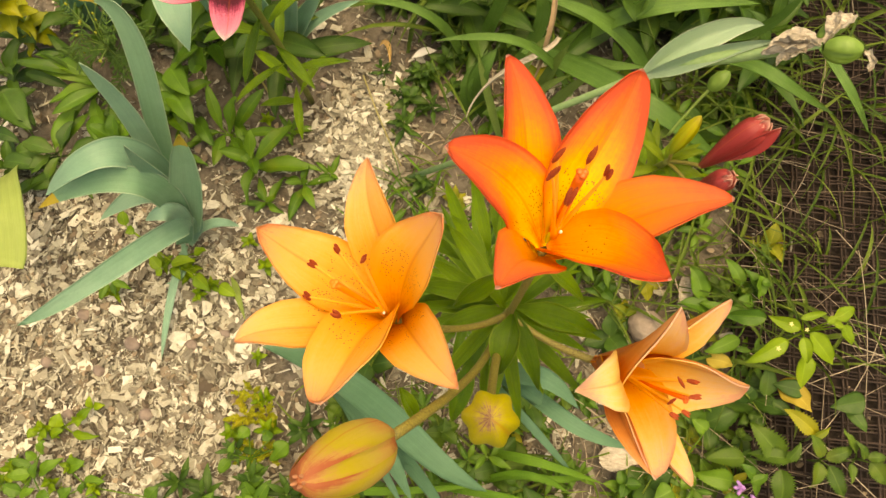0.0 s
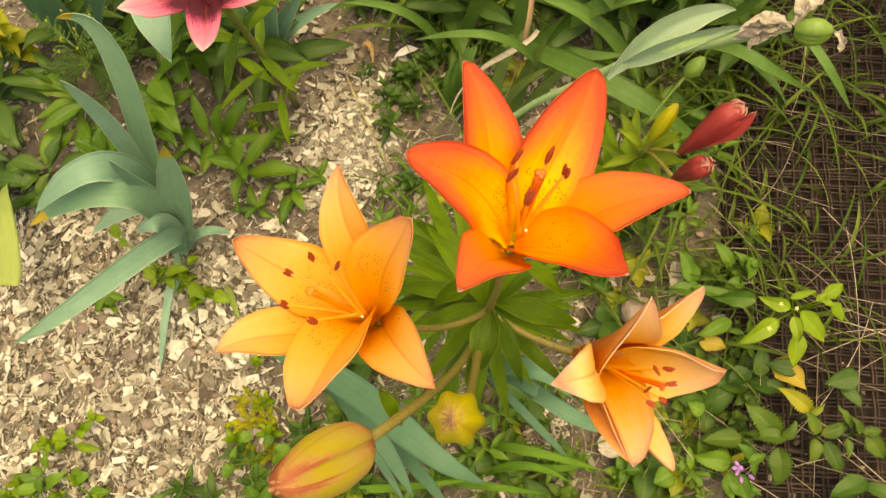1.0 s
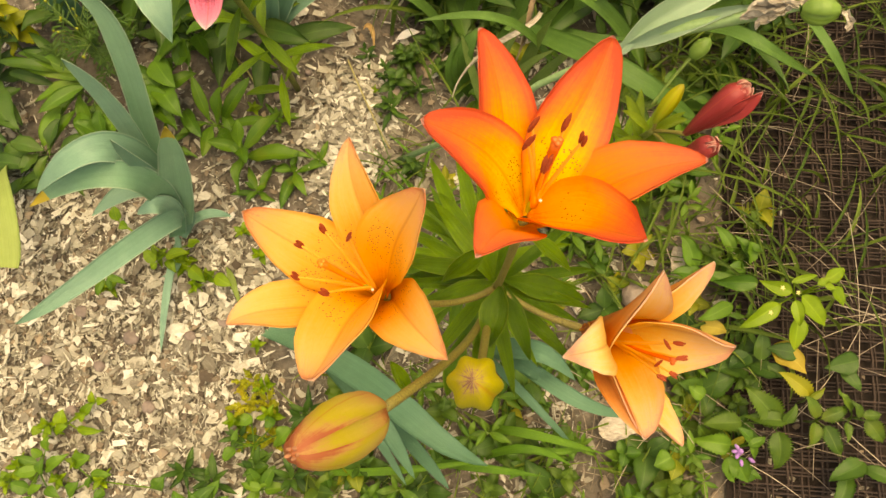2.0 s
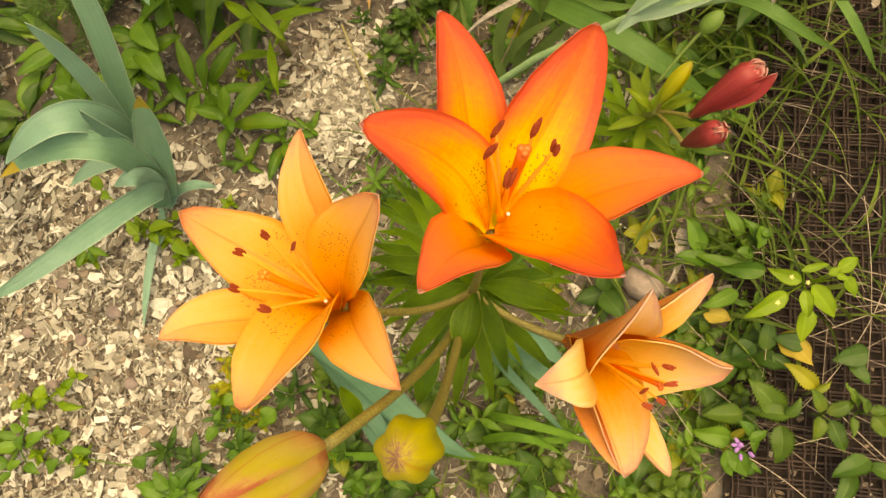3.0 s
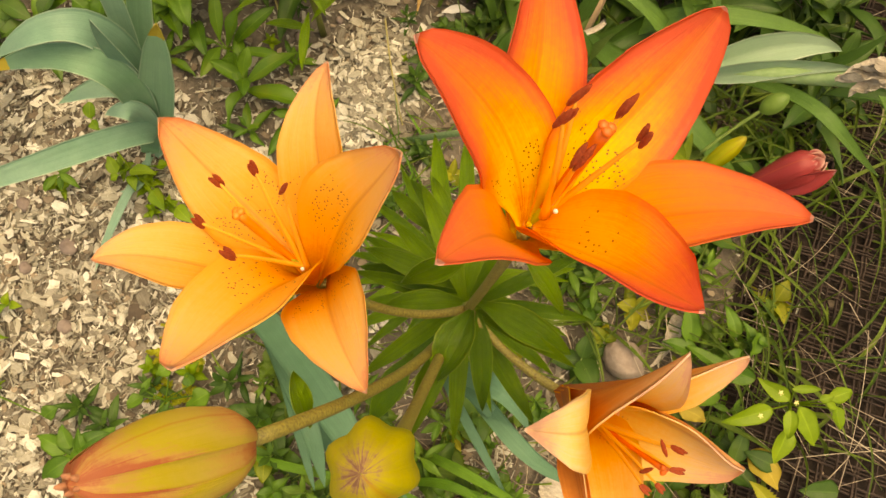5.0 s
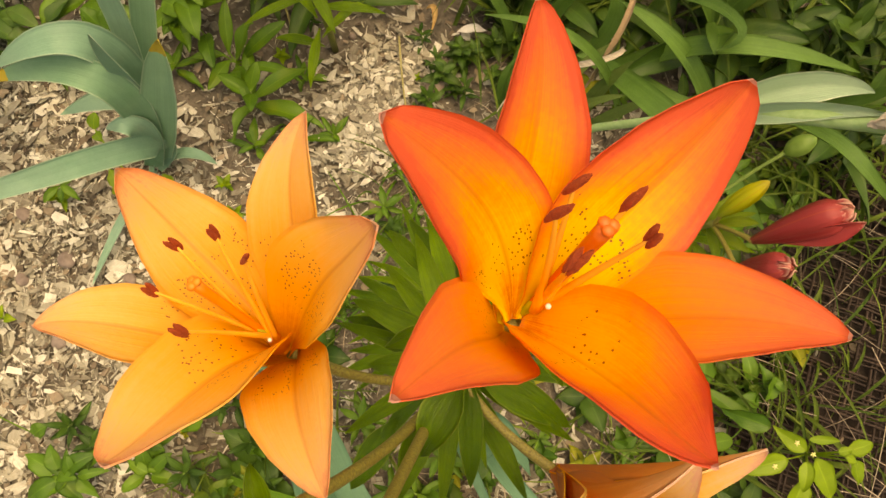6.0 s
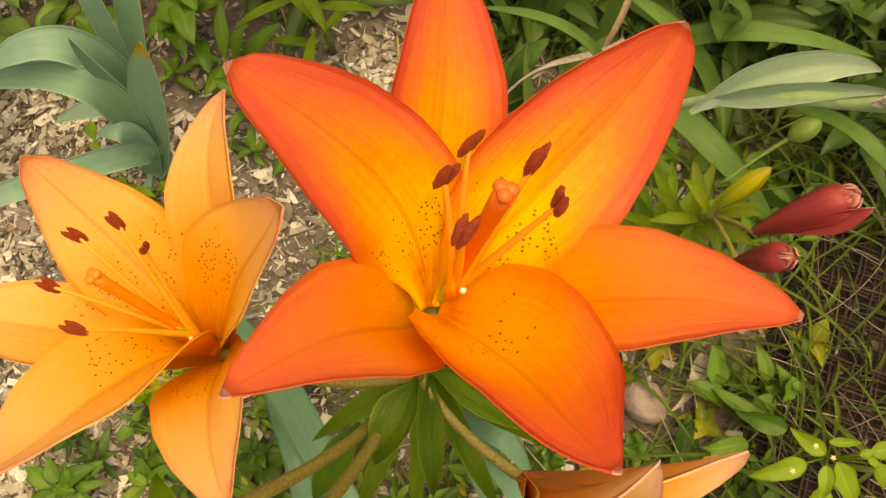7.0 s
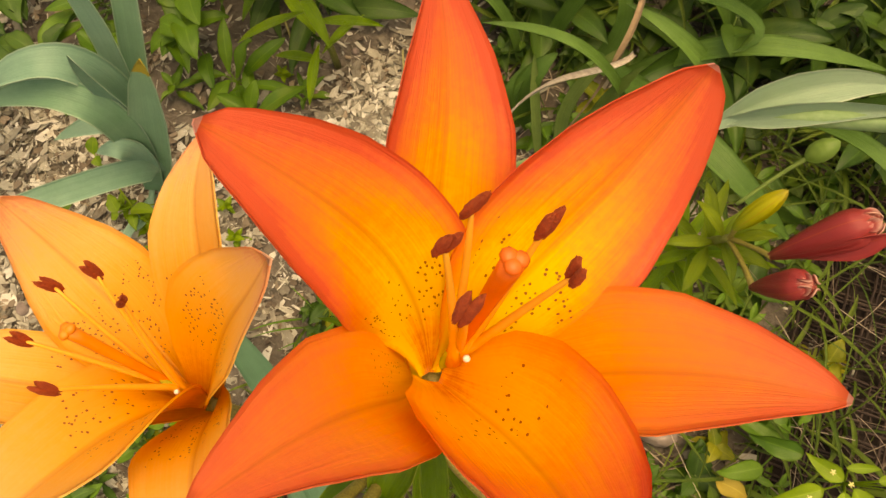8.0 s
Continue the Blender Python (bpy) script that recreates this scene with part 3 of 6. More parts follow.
def stamen(flower, throat, low, high, n, size=1.0):
    """A filament that carries its anther by the middle of the back; low, high: the anther's two ends."""
    throat, low, high, n = Vector(throat), Vector(low), Vector(high), Vector(n).normalized()
    end = low.lerp(high, 0.5)
    ax = (high - low).normalized()
    half = max(0.004, min(0.0056, (high - low).length * 0.47))
    mid = throat.lerp(end, 0.55) + n * 0.003
    part("filament", tube([throat, mid, end - ax * 0.001], [0.0012, 0.0009, 0.0005], 7, 10), M_FILAMENT, flower)
    side = ax.cross(n).normalized()
    lobes = [blob(end + side * (k * 0.00085 * size), (0.0011 * size, 0.0013 * size, half * (0.97 + 0.05 * k)), ax + side * (0.05 * k), 10, 14, 0.22) for k in (-1, 1)]
    part("anther", join(lobes), M_ANTHER, flower, "brown-red anther dusted with pollen")


def flower_head(plant, label, base, n, throat, stigma, anthers, petals, size=1.0, style=None):
    """petals: (tip, width, kind 'p' or 's', material, extra); anthers: (low end, high end)."""
    n = Vector(n).normalized()
    throat = Vector(throat)
    fl = part("flower", blob(throat + n * 0.001, (0.0015, 0.0015, 0.011), n, 10, 8), M_OVARY, plant, label)
    for i, (tip, width, kind, mat, extra) in enumerate(petals):
        petal(fl, "petal" if kind == "p" else "sepal", Vector(base) + n * (0.003 if kind == "p" else -0.003), tip, n, width, extra.pop("prof", PETAL) if kind == "p" else SEPAL, mat, seed=i * 1.7, **({"trough": 0.6 if kind == "p" else 0.3} | extra))
    for i, (low, high) in enumerate(anthers):
        q = Matrix.Rotation(i * 0.5 - 1.0, 3, n)
        stamen(fl, throat + q @ Vector((0.002, 0, 0)), low, high, n, size)
    st = Vector(stigma)
    ax = (st - throat).normalized()
    part("style", join([tube([throat, throat.lerp(st, 0.5), st], [0.0014 * size, 0.0018 * size, 0.0024 * size], 9, 10)] + [blob(st + Matrix.Rotation(k * 2.09, 3, ax) @ ax.orthogonal().normalized() * 0.0012 + ax * 0.0002, (0.0018, 0.0018, 0.0013), ax, 8, 6) for k in range(3)]), style or M_STYLE, fl, "thick orange style with three-lobed stigma")
    part("nectar_drop", blob(throat + n * 0.006 + Vector((0.003, -0.001, 0)), (0.0009, 0.0009, 0.0009), n, 8, 6), M_NECTAR, fl)
    return fl


LILY_FOOT, FORK = Vector((0.055, 0.215, -0.004)), Vector((0.1245, 0.084, 0.612))
lily = thing("lily_plant", LILY_FOOT, "flowering orange lily with three open blooms and two buds", "lily")
part("stem", tube([LILY_FOOT, (0.075, 0.19, 0.25), (0.118, 0.1, 0.45), FORK], [0.0062, 0.0055, 0.0042, 0.0035], 10, 20), M_STEM, lily, "round green stem flushed with brown")

A_BASE, A_N = (0.131, 0.094, 0.747), (0.14, 0.30, 0.94)
B_BASE, B_N = (0.0655, 0.054, 0.674), (-0.42, 0.02, 0.9)
C_BASE, C_N = (0.184, 0.069, 0.612), (0.69, -0.2, 0.70)

flower_head(lily, "wide open flame-orange bloom with yellow heart and dark freckles", A_BASE, A_N, (0.1325, 0.0995, 0.757), (0.1372, 0.1151, 0.7998),
    [((0.1247, 0.1194, 0.7932), (0.1279, 0.1222, 0.8037)), ((0.1244, 0.1102, 0.7956), (0.1276, 0.1129, 0.8077)), ((0.1386, 0.1222, 0.7922), (0.1397, 0.126, 0.8032)),
     ((0.1474, 0.1182, 0.7915), (0.1473, 0.1196, 0.803)), ((0.134, 0.1009, 0.7977), (0.1352, 0.106, 0.808))],
    [((0.1517, 0.1719, 0.7892), 0.0382, "p", M_RED_PETAL, {"bends": ((0.1373, 0.125, 0.7691), (0.1478, 0.1439, 0.771)), "prof": BROAD, "trough": 0.36, "roll": 19}),
     ((0.0835, 0.1064, 0.8158), 0.0325, "p", M_RED_PETAL, {"bends": ((0.1165, 0.1145, 0.768), (0.1075, 0.1105, 0.794)), "prof": BROAD, "trough": 0.15, "roll": -18, "cup": 0.12}),
     ((0.1771, 0.0787, 0.8121), 0.0335, "p", M_FRONT_PETAL, {"bends": ((0.164, 0.0894, 0.7838), (0.1615, 0.0845, 0.7927)), "trough": 1.06, "roll": 6, "cup": 0.25}),
     ((0.0945, 0.1618, 0.7928), 0.0308, "s", M_RED_PETAL, {"bends": ((0.1155, 0.1145, 0.754), (0.1128, 0.1436, 0.7802)), "trough": 0.38, "roll": 2, "cup": 0.25}),
     ((0.2009, 0.1252, 0.7858), 0.0339, "s", M_SEPAL_RED, {"bends": ((0.1591, 0.1095, 0.7533), (0.1697, 0.1191, 0.7804)), "trough": 0.37, "roll": -2, "cup": 0.25}),
     ((0.1164, 0.0575, 0.8186), 0.0319, "s", M_SEPAL_RED, {"bends": ((0.1271, 0.0811, 0.7577), (0.1238, 0.0865, 0.7876)), "trough": 0.41, "roll": 3, "cup": 0.25})])
flower_head(lily, "open warm-orange bloom facing sideways, lightly freckled", B_BASE, B_N, (0.0594, 0.0548, 0.685), (0.0374, 0.0571, 0.7255),
    [((0.0243, 0.0646, 0.714), (0.0216, 0.0642, 0.7275)), ((0.0345, 0.0733, 0.7195), (0.0328, 0.0745, 0.732)), ((0.0468, 0.0705, 0.7255), (0.0512, 0.0722, 0.7385)),
     ((0.0264, 0.0478, 0.7145), (0.0243, 0.0484, 0.728)), ((0.0452, 0.0425, 0.7235), (0.0418, 0.0425, 0.734))],
    [((-0.0145, 0.0767, 0.7113), 0.0391, "p", M_ORANGE_PETAL, {"bends": ((0.0259, 0.0671, 0.6913), (0.0128, 0.0685, 0.68)), "prof": BROAD, "trough": 0.45, "roll": 10, "cup": 0.25}),
     ((0.081, 0.0994, 0.7458), 0.0385, "p", M_ORANGE_PETAL, {"bends": ((0.0667, 0.0844, 0.7193), (0.0716, 0.0806, 0.7137)), "prof": BROAD, "trough": 0.64, "roll": 12, "cup": 0.25}),
     ((0.0498, 0.0002, 0.738), 0.045, "p", M_ORANGE_PETAL, {"bends": ((0.053, 0.048, 0.7119), (0.0525, 0.0162, 0.7143)), "prof": BROAD, "trough": 0.58, "roll": 2, "cup": 0.25}),
     ((0.0313, 0.1286, 0.7121), 0.0334, "s", M_ORANGE_PETAL, {"bends": ((0.0646, 0.0793, 0.6852), (0.0351, 0.0934, 0.712)), "trough": 0.4, "roll": -3, "cup": 0.25}),
     ((0.1098, 0.0237, 0.7327), 0.0336, "s", M_ORANGE_PETAL, {"bends": ((0.0739, 0.0513, 0.6936), (0.0801, 0.0405, 0.7221)), "trough": 0.44, "roll": -5, "cup": 0.25}),
     ((-0.0067, 0.0177, 0.7091), 0.0319, "s", M_ORANGE_PETAL, {"bends": ((0.0402, 0.0379, 0.6861), (0.0087, 0.0344, 0.7086)), "trough": 0.4, "roll": 6, "cup": 0.25})], 0.85, style=M_ORANGE_STYLE)
trumpet = flower_head(lily, "trumpet-shaped pale orange bloom seen from the side with curling petals", C_BASE, C_N, (0.195, 0.063, 0.632), (0.2275, 0.0547, 0.668),
    [((0.2193, 0.0638, 0.6756), (0.2225, 0.0582, 0.6815)), ((0.2257, 0.0644, 0.668), (0.2311, 0.0635, 0.675)), ((0.2264, 0.0548, 0.677), (0.2345, 0.0572, 0.672)), ((0.2159, 0.0481, 0.679), (0.2173, 0.0504, 0.688)),
     ((0.218, 0.0435, 0.6805), (0.2236, 0.0427, 0.6765)), ((0.2264, 0.0478, 0.6695), (0.2324, 0.0466, 0.6645))],
    [((0.268, 0.0743, 0.6415), 0.0526, "p", M_PALE_PETAL, {"bends": ((0.2121, 0.0818, 0.6196), (0.2384, 0.0787, 0.624)), "prof": BROAD, "trough": 0.66, "roll": 17, "cup": 0.6}),
     ((0.2063, 0.0933, 0.7091), 0.0524, "p", M_PALE_PETAL, {"bends": ((0.1862, 0.0635, 0.6501), (0.1979, 0.0716, 0.6837)), "trough": 0.22, "roll": -3, "cup": 0.6}),
     ((0.2149, 0.0091, 0.6896), 0.038, "p", M_PALE_PETAL, {"bends": ((0.1959, 0.0503, 0.641), (0.2069, 0.03, 0.6689)), "prof": BROAD, "trough": 0.5, "roll": 30, "cup": 0.75}),
     ((0.2443, 0.1173, 0.6573), 0.0325, "s", M_PALE_PETAL, {"bends": ((0.2077, 0.0848, 0.63), (0.2289, 0.1002, 0.6471)), "trough": 0.37, "roll": 7, "cup": 0.6}),
     ((0.2475, 0.0113, 0.6391), 0.0308, "s", M_PALE_PETAL, {"bends": ((0.2066, 0.041, 0.6257), (0.2295, 0.0221, 0.6367)), "trough": 0.34, "roll": -14, "cup": 0.6})], 0.7)

# the long lower petal rolls one edge up and shows its darker back
part("petal_edge", blade([(0.189, 0.058, 0.644), (0.1895, 0.045, 0.662), (0.197, 0.0285, 0.682), (0.2125, 0.0105, 0.692)], 0.0125, (-0.35, -0.3, 0.9), SEPAL, 0.5, 0.0009, 22, 8, 0.03, 2.0, 0, 0, 0, 2.0, 0.2), M_BACK, trumpet, "rolled dark orange edge of the lower petal")

# the petal that bends back over the rim of the trumpet
part("petal", blade([C_BASE, (0.19, 0.056, 0.67), (0.193, 0.049, 0.738), (0.1653, 0.04, 0.7039)], 0.031, (0.5, 0.1, 0.85), LATE, 0.06, 0.0009, 30, 14, 0.02, 1.6, 0, 0, 0, 4.0, 0.1, 0.0), M_PALE_PETAL, trumpet, back_mat=M_BACK)

part("flower_tube", lathe(C_BASE, Vector(C_BASE) + Vector(C_N).normalized() * 0.03, 0.0105, [(0, .36), (.2, .55), (.55, .82), (1, 1)], 24, 10, 6, 0.1), M_BACK, trumpet, "brownish orange tube of the bloom")

# flower stalks
for a, b2, c2 in (((0.1245, 0.084, 0.61), (0.128, 0.084, 0.68), A_BASE), ((0.1245, 0.084, 0.61), (0.1, 0.058, 0.625), B_BASE), ((0.1245, 0.084, 0.61), (0.15, 0.07, 0.615), C_BASE)):
    part("pedicel", tube([a, b2, c2], [0.0024, 0.0021, 0.0026], 9, 12), M_PEDICEL, lily)
part("pedicel", tube([(0.122, 0.078, 0.59), (0.118, 0.045, 0.62), (0.112, 0.027, 0.7), (0.0857, -0.0064, 0.7463)], [0.0027, 0.0024, 0.0026], 9, 14), M_PEDICEL, lily, "brown-speckled stalk of a bud")
part("pedicel", tube([(0.123, 0.08, 0.6), (0.124, 0.03, 0.64), (0.1275, 0.016, 0.72), (0.126, 0.0125, 0.803)], [0.0028, 0.0024, 0.0028], 9, 14), M_PEDICEL, lily)

PLUMP = [(0, .3), (.06, .58), (.2, .88), (.42, 1), (.62, .95), (.8, .76), (.91, .54), (.97, .38), (.995, .24), (1, .02)]
BUD = [(0, .3), (.06, .55), (.2, .85), (.42, 1), (.65, .93), (.85, .62), (.94, .4), (.985, .22), (1, .01)]


def bud(plant, label, base, tip, radius, mat, prof=BUD, turn=0.0, scales=3, lobe=0.12):
    b = part("bud", lathe(base, tip, radius * 0.95, prof, 42, 18, 6, lobe), mat, plant, label)
    for k in range(scales):
        part("bud_scale", lathe(base, tip, radius, prof, 9, 18, 0, 0, (turn + k / 3 + 0.03, turn + k / 3 + 0.27), 1.05), mat, b)
    return b


bud(lily, "plump closed bud, yellow-green flushed orange along its ridges", (0.0857, -0.0065, 0.7465), (0.0635, -0.028, 0.8005), 0.0138, M_OBUD, PLUMP, scales=3, lobe=0.2)
part("bud_tip", join([blob((0.064 + .0019 * math.cos(k * 1.3), -0.0274 + .0019 * math.sin(k * 1.3), 0.7995 + .001 * (k % 2)), (.0009, .0009, .0019), (-0.35 + .3 * math.cos(k * 1.3), -0.3 + .3 * math.sin(k * 1.3), .85), 7, 6, 0.3) for k in range(5)]), M_PUCKER, lily, "small puckered dark tip of the bud")
bud(lily, "closed yellow-green bud pointing straight up", (0.126, 0.0125, 0.8), (0.1249, 0.0116, 0.85), 0.0109, M_YBUD, scales=0, lobe=0.2)


def lily_leaf(base, tip, width, lift=0.012, up=(0, 0, 1), fold=0.25, twist=0.0):
    base, tip = Vector(base), Vector(tip)
    m1 = base.lerp(tip, 0.35) + Vector((0, 0, lift))
    m2 = base.lerp(tip, 0.75) + Vector((0, 0, lift * 0.8))
    part("leaf", blade([base, m1, m2, tip], width, up, LANCE, 0.1, 0.0006, 16, 8, 0.02, 1.5, twist, fold), M_LILY_LEAF, lily)


for base, tip, w, up in (((0.122, 0.087, 0.605), (0.084, 0.067, 0.59), 0.0140, (0, 0, 1)), ((0.118, 0.094, 0.595), (0.057, 0.092, 0.575), 0.0130, (0, 0, 1)), ((0.118, 0.094, 0.585), (0.058, 0.083, 0.565), 0.0130, (0, 0, 1)),
                         ((0.091, 0.077, 0.63), (0.115, 0.099, 0.655), 0.0150, (0.5, -0.3, 0.8)), ((0.127, 0.089, 0.612), (0.183, 0.091, 0.592), 0.0170, (0, 0, 1)), ((0.129, 0.086, 0.612), (0.155, 0.043, 0.6), 0.0120, (0, 0, 1)),
                         ((0.127, 0.081, 0.63), (0.128, 0.044, 0.625), 0.0210, (-0.5, -0.1, 0.85)), ((0.137, 0.115, 0.635), (0.168, 0.103, 0.615), 0.0120, (0.2, 0.3, 0.9)), ((0.092, 0.125, 0.54), (0.05, 0.19, 0.52), 0.0110, (0, 0, 1)),
                         ((0.095, 0.133, 0.52), (0.046, 0.163, 0.49), 0.0110, (0, 0, 1)), ((0.103, 0.129, 0.55), (0.071, 0.193, 0.54), 0.0100, (0, 0, 1)), ((0.107, 0.136, 0.55), (0.085, 0.206, 0.54), 0.0090, (0, 0, 1)),
                         ((0.104, 0.119, 0.56), (0.066, 0.156, 0.545), 0.0110, (0, 0, 1)), ((0.108, 0.134, 0.53), (0.099, 0.192, 0.52), 0.0090, (0, 0, 1)), ((0.078, 0.134, 0.5), (0.037, 0.152, 0.48), 0.0110, (0, 0, 1)),
                         ((0.109, 0.053, 0.58), (0.106, 0.01, 0.56), 0.0150, (0, 0, 1)), ((0.118, 0.055, 0.58), (0.127, 0.025, 0.55), 0.0100, (0, 0, 1)), ((0.095, 0.003, 0.7), (0.081, 0.018, 0.712), 0.009, (0.4, 0.4, 0.8))):
    lily_leaf(base, tip, w, 0.008, up)
# leaves in a spiral down the stem
stem_line = bez([LILY_FOOT, (0.075, 0.19, 0.25), (0.118, 0.1, 0.45), FORK], 60)
for i in range(58):
    p = stem_line[58 - i * 54 // 58]
    th = i * 2.399
    L = 0.062 + 0.035 * min(1, i / 25) + U(-.012, .012)
    d = Vector((math.cos(th), math.sin(th), 0))
    lily_leaf(p, p + d * L * U(.9, 1.1) + Vector((0, 0, L * U(-0.25, 0.35))), U(.0085, .0125), L * U(.12, .3))


# blades as control points of their curves, and widths
IRIS_WEST = [
    ([(-0.364, 0.166, 0.0), (-0.345, 0.25, 0.23), (-0.316, 0.287, 0.36), (-0.316, 0.337, 0.43), (-0.37, 0.312, 0.42)], 0.027, (0.4, -0.9, 0.3)),
    ([(-0.364, 0.166, 0.0), (-0.336, 0.24, 0.253), (-0.34, 0.25, 0.327), (-0.357, 0.254, 0.4)], 0.024, (0.4, -0.9, 0.3)),
    ([(-0.37, 0.169, 0.0), (-0.301, 0.245, 0.288), (-0.335, 0.202, 0.367), (-0.414, 0.133, 0.28)], 0.037),
    ([(-0.365, 0.161, 0.0), (-0.246, 0.196, 0.323), (-0.348, 0.188, 0.302), (-0.436, 0.121, 0.25)], 0.034),
    ([(-0.362, 0.162, 0.0), (-0.251, 0.241, 0.188), (-0.37, 0.029, 0.212), (-0.406, -0.015, 0.25)], 0.029),
    ([(-0.361, 0.167, 0.0), (-0.28, 0.193, 0.235), (-0.266, 0.227, 0.33)], 0.040),
    ([(-0.368, 0.165, 0.0), (-0.273, 0.185, 0.245), (-0.338, 0.149, 0.19)], 0.029),
    ([(-0.374, 0.168, 0.0), (-0.34, 0.251, 0.17), (-0.423, 0.142, 0.14)], 0.034),
    ([(-0.368, 0.165, 0.0), (-0.334, 0.22, 0.205), (-0.359, 0.222, 0.27)], 0.028),
    ([(-0.366, 0.166, 0.0), (-0.33, 0.22, 0.2), (-0.307, 0.183, 0.26), (-0.309, 0.195, 0.35)], 0.026, (0.3, -0.8, 0.5)),
]
IRIS_LOW = [
    ([(-0.361, 0.157, 0.0), (-0.341, 0.087, 0.05), (-0.329, -0.01, 0.02)], 0.012),
    ([(-0.357, 0.172, 0.0), (-0.308, 0.197, 0.085), (-0.282, 0.202, 0.03)], 0.016),
    ([(-0.362, 0.159, 0.01), (-0.325, 0.108, 0.025), (-0.361, 0.094, 0.02)], 0.01),
]
IRIS_FAN = [
    ([(-0.31, 0.498, 0.0), (-0.281, 0.492, 0.1), (-0.216, 0.509, 0.2)], 0.027),
    ([(-0.311, 0.498, 0.0), (-0.288, 0.493, 0.09), (-0.248, 0.496, 0.22)], 0.033),
    ([(-0.316, 0.498, 0.0), (-0.314, 0.5, 0.08), (-0.309, 0.498, 0.16)], 0.020),
    ([(-0.307, 0.499, 0.0), (-0.268, 0.522, 0.1), (-0.189, 0.55, 0.12)], 0.018),
]
IRIS_SOUTH = [
    ([(-0.195, 0.056, 0.0), (0.046, 0.024, 0.217), (0.048, -0.033, 0.253), (0.154, -0.049, 0.2)], 0.036),
    ([(-0.12, 0.042, 0.0), (0.02, -0.023, 0.19), (0.022, -0.032, 0.14), (0.072, -0.089, 0.12)], 0.024),
    ([(-0.016, -0.012, 0.02), (0.068, -0.052, 0.13), (0.116, -0.091, 0.12)], 0.018),
    ([(-0.073, 0.012, 0.02), (0.008, -0.048, 0.09), (0.061, -0.103, 0.08)], 0.013),
]
IRIS_EAST = [
    ([(0.107, 0.113, 0.0), (0.212, 0.058, 0.227), (0.226, 0.036, 0.198), (0.315, 0.043, 0.14)], 0.02),
    ([(0.109, 0.105, 0.0), (0.179, 0.077, 0.243), (0.177, 0.108, 0.202), (0.234, 0.067, 0.19)], 0.026),
    ([(0.119, 0.099, 0.0), (0.157, 0.078, 0.21), (0.228, 0.056, 0.14)], 0.02),
    ([(0.121, 0.091, 0.0), (0.179, 0.043, 0.135), (0.265, -0.008, 0.05)], 0.012),
]
STRAPS = [
    ([(0.058, 0.549, 0.1), (0.19, 0.463, 0.227), (0.232, 0.406, 0.293), (0.346, 0.444, 0.12)], 0.03),
    ([(0.272, 0.618, 0.05), (0.367, 0.539, 0.238), (0.353, 0.5, 0.247), (0.485, 0.544, 0.12)], 0.018),
    ([(0.435, 0.617, 0.16), (0.452, 0.527, 0.24), (0.534, 0.529, 0.12)], 0.013),
    ([(0.139, 0.522, 0.04), (0.085, 0.489, 0.245), (0.048, 0.447, 0.315), (-0.041, 0.447, 0.25)], 0.012),
    ([(0.085, 0.566, 0.04), (0.177, 0.608, 0.17), (0.216, 0.57, 0.255), (0.352, 0.657, 0.16)], 0.024),
    ([(0.254, 0.571, 0.02), (0.192, 0.59, 0.17), (0.069, 0.568, 0.2)], 0.022),
    ([(0.038, 0.545, 0.02), (0.109, 0.59, 0.17), (0.032, 0.594, 0.2)], 0.02),
]
STRAPS_NORTH = [
    ([(-0.012, 0.562, 0.02), (0.0, 0.583, 0.13), (0.035, 0.612, 0.2)], 0.02),
    ([(-0.035, 0.546, 0.02), (-0.065, 0.562, 0.16), (-0.182, 0.538, 0.14)], 0.014),
    ([(0.033, 0.563, 0.02), (-0.045, 0.738, 0.05), (0.279, 0.6, 0.29), (0.191, 0.569, 0.2)], 0.016),
    ([(0.111, 0.608, 0.03), (0.131, 0.521, 0.125), (0.227, 0.55, 0.12)], 0.018),
    ([(0.314, 0.668, 0.05), (0.362, 0.598, 0.135), (0.389, 0.64, 0.24)], 0.016),
    ([(0.02, 0.476, 0.01), (-0.011, 0.457, 0.125), (0.023, 0.514, 0.14)], 0.03),
    ([(0.005, 0.463, 0.01), (-0.022, 0.454, 0.115), (0.003, 0.501, 0.12)], 0.018),
]
PALE_STRAPS = [
    ([(0.09, 0.46, 0.02), (0.086, 0.485, 0.12), (0.118, 0.511, 0.2)], 0.018),
    ([(0.075, 0.452, 0.02), (0.036, 0.475, 0.12), (0.093, 0.526, 0.2)], 0.016),
    ([(0.065, 0.459, 0.02), (0.076, 0.474, 0.12), (0.129, 0.485, 0.17)], 0.013),
    ([(0.097, 0.47, 0.02), (0.115, 0.483, 0.1), (0.16, 0.509, 0.15)], 0.015),
    ([(0.053, 0.434, 0.02), (0.022, 0.465, 0.1), (-0.0, 0.5, 0.14)], 0.012),
]
GRASS_TUFT = [
    ([(0.147, -0.011, 0.0), (0.196, 0.001, 0.15), (0.304, -0.008, 0.05)], 0.013),
    ([(0.159, -0.024, 0.0), (0.225, -0.032, 0.115), (0.292, -0.001, 0.04)], 0.011),
    ([(0.15, -0.053, 0.0), (0.196, -0.005, 0.125), (0.266, -0.033, 0.06)], 0.012),
    ([(0.083, -0.072, 0.0), (0.145, -0.058, 0.115), (0.231, -0.052, 0.08)], 0.012),
    ([(-0.066, -0.121, 0.0), (0.045, -0.091, 0.105), (0.156, -0.049, 0.06)], 0.011),
]


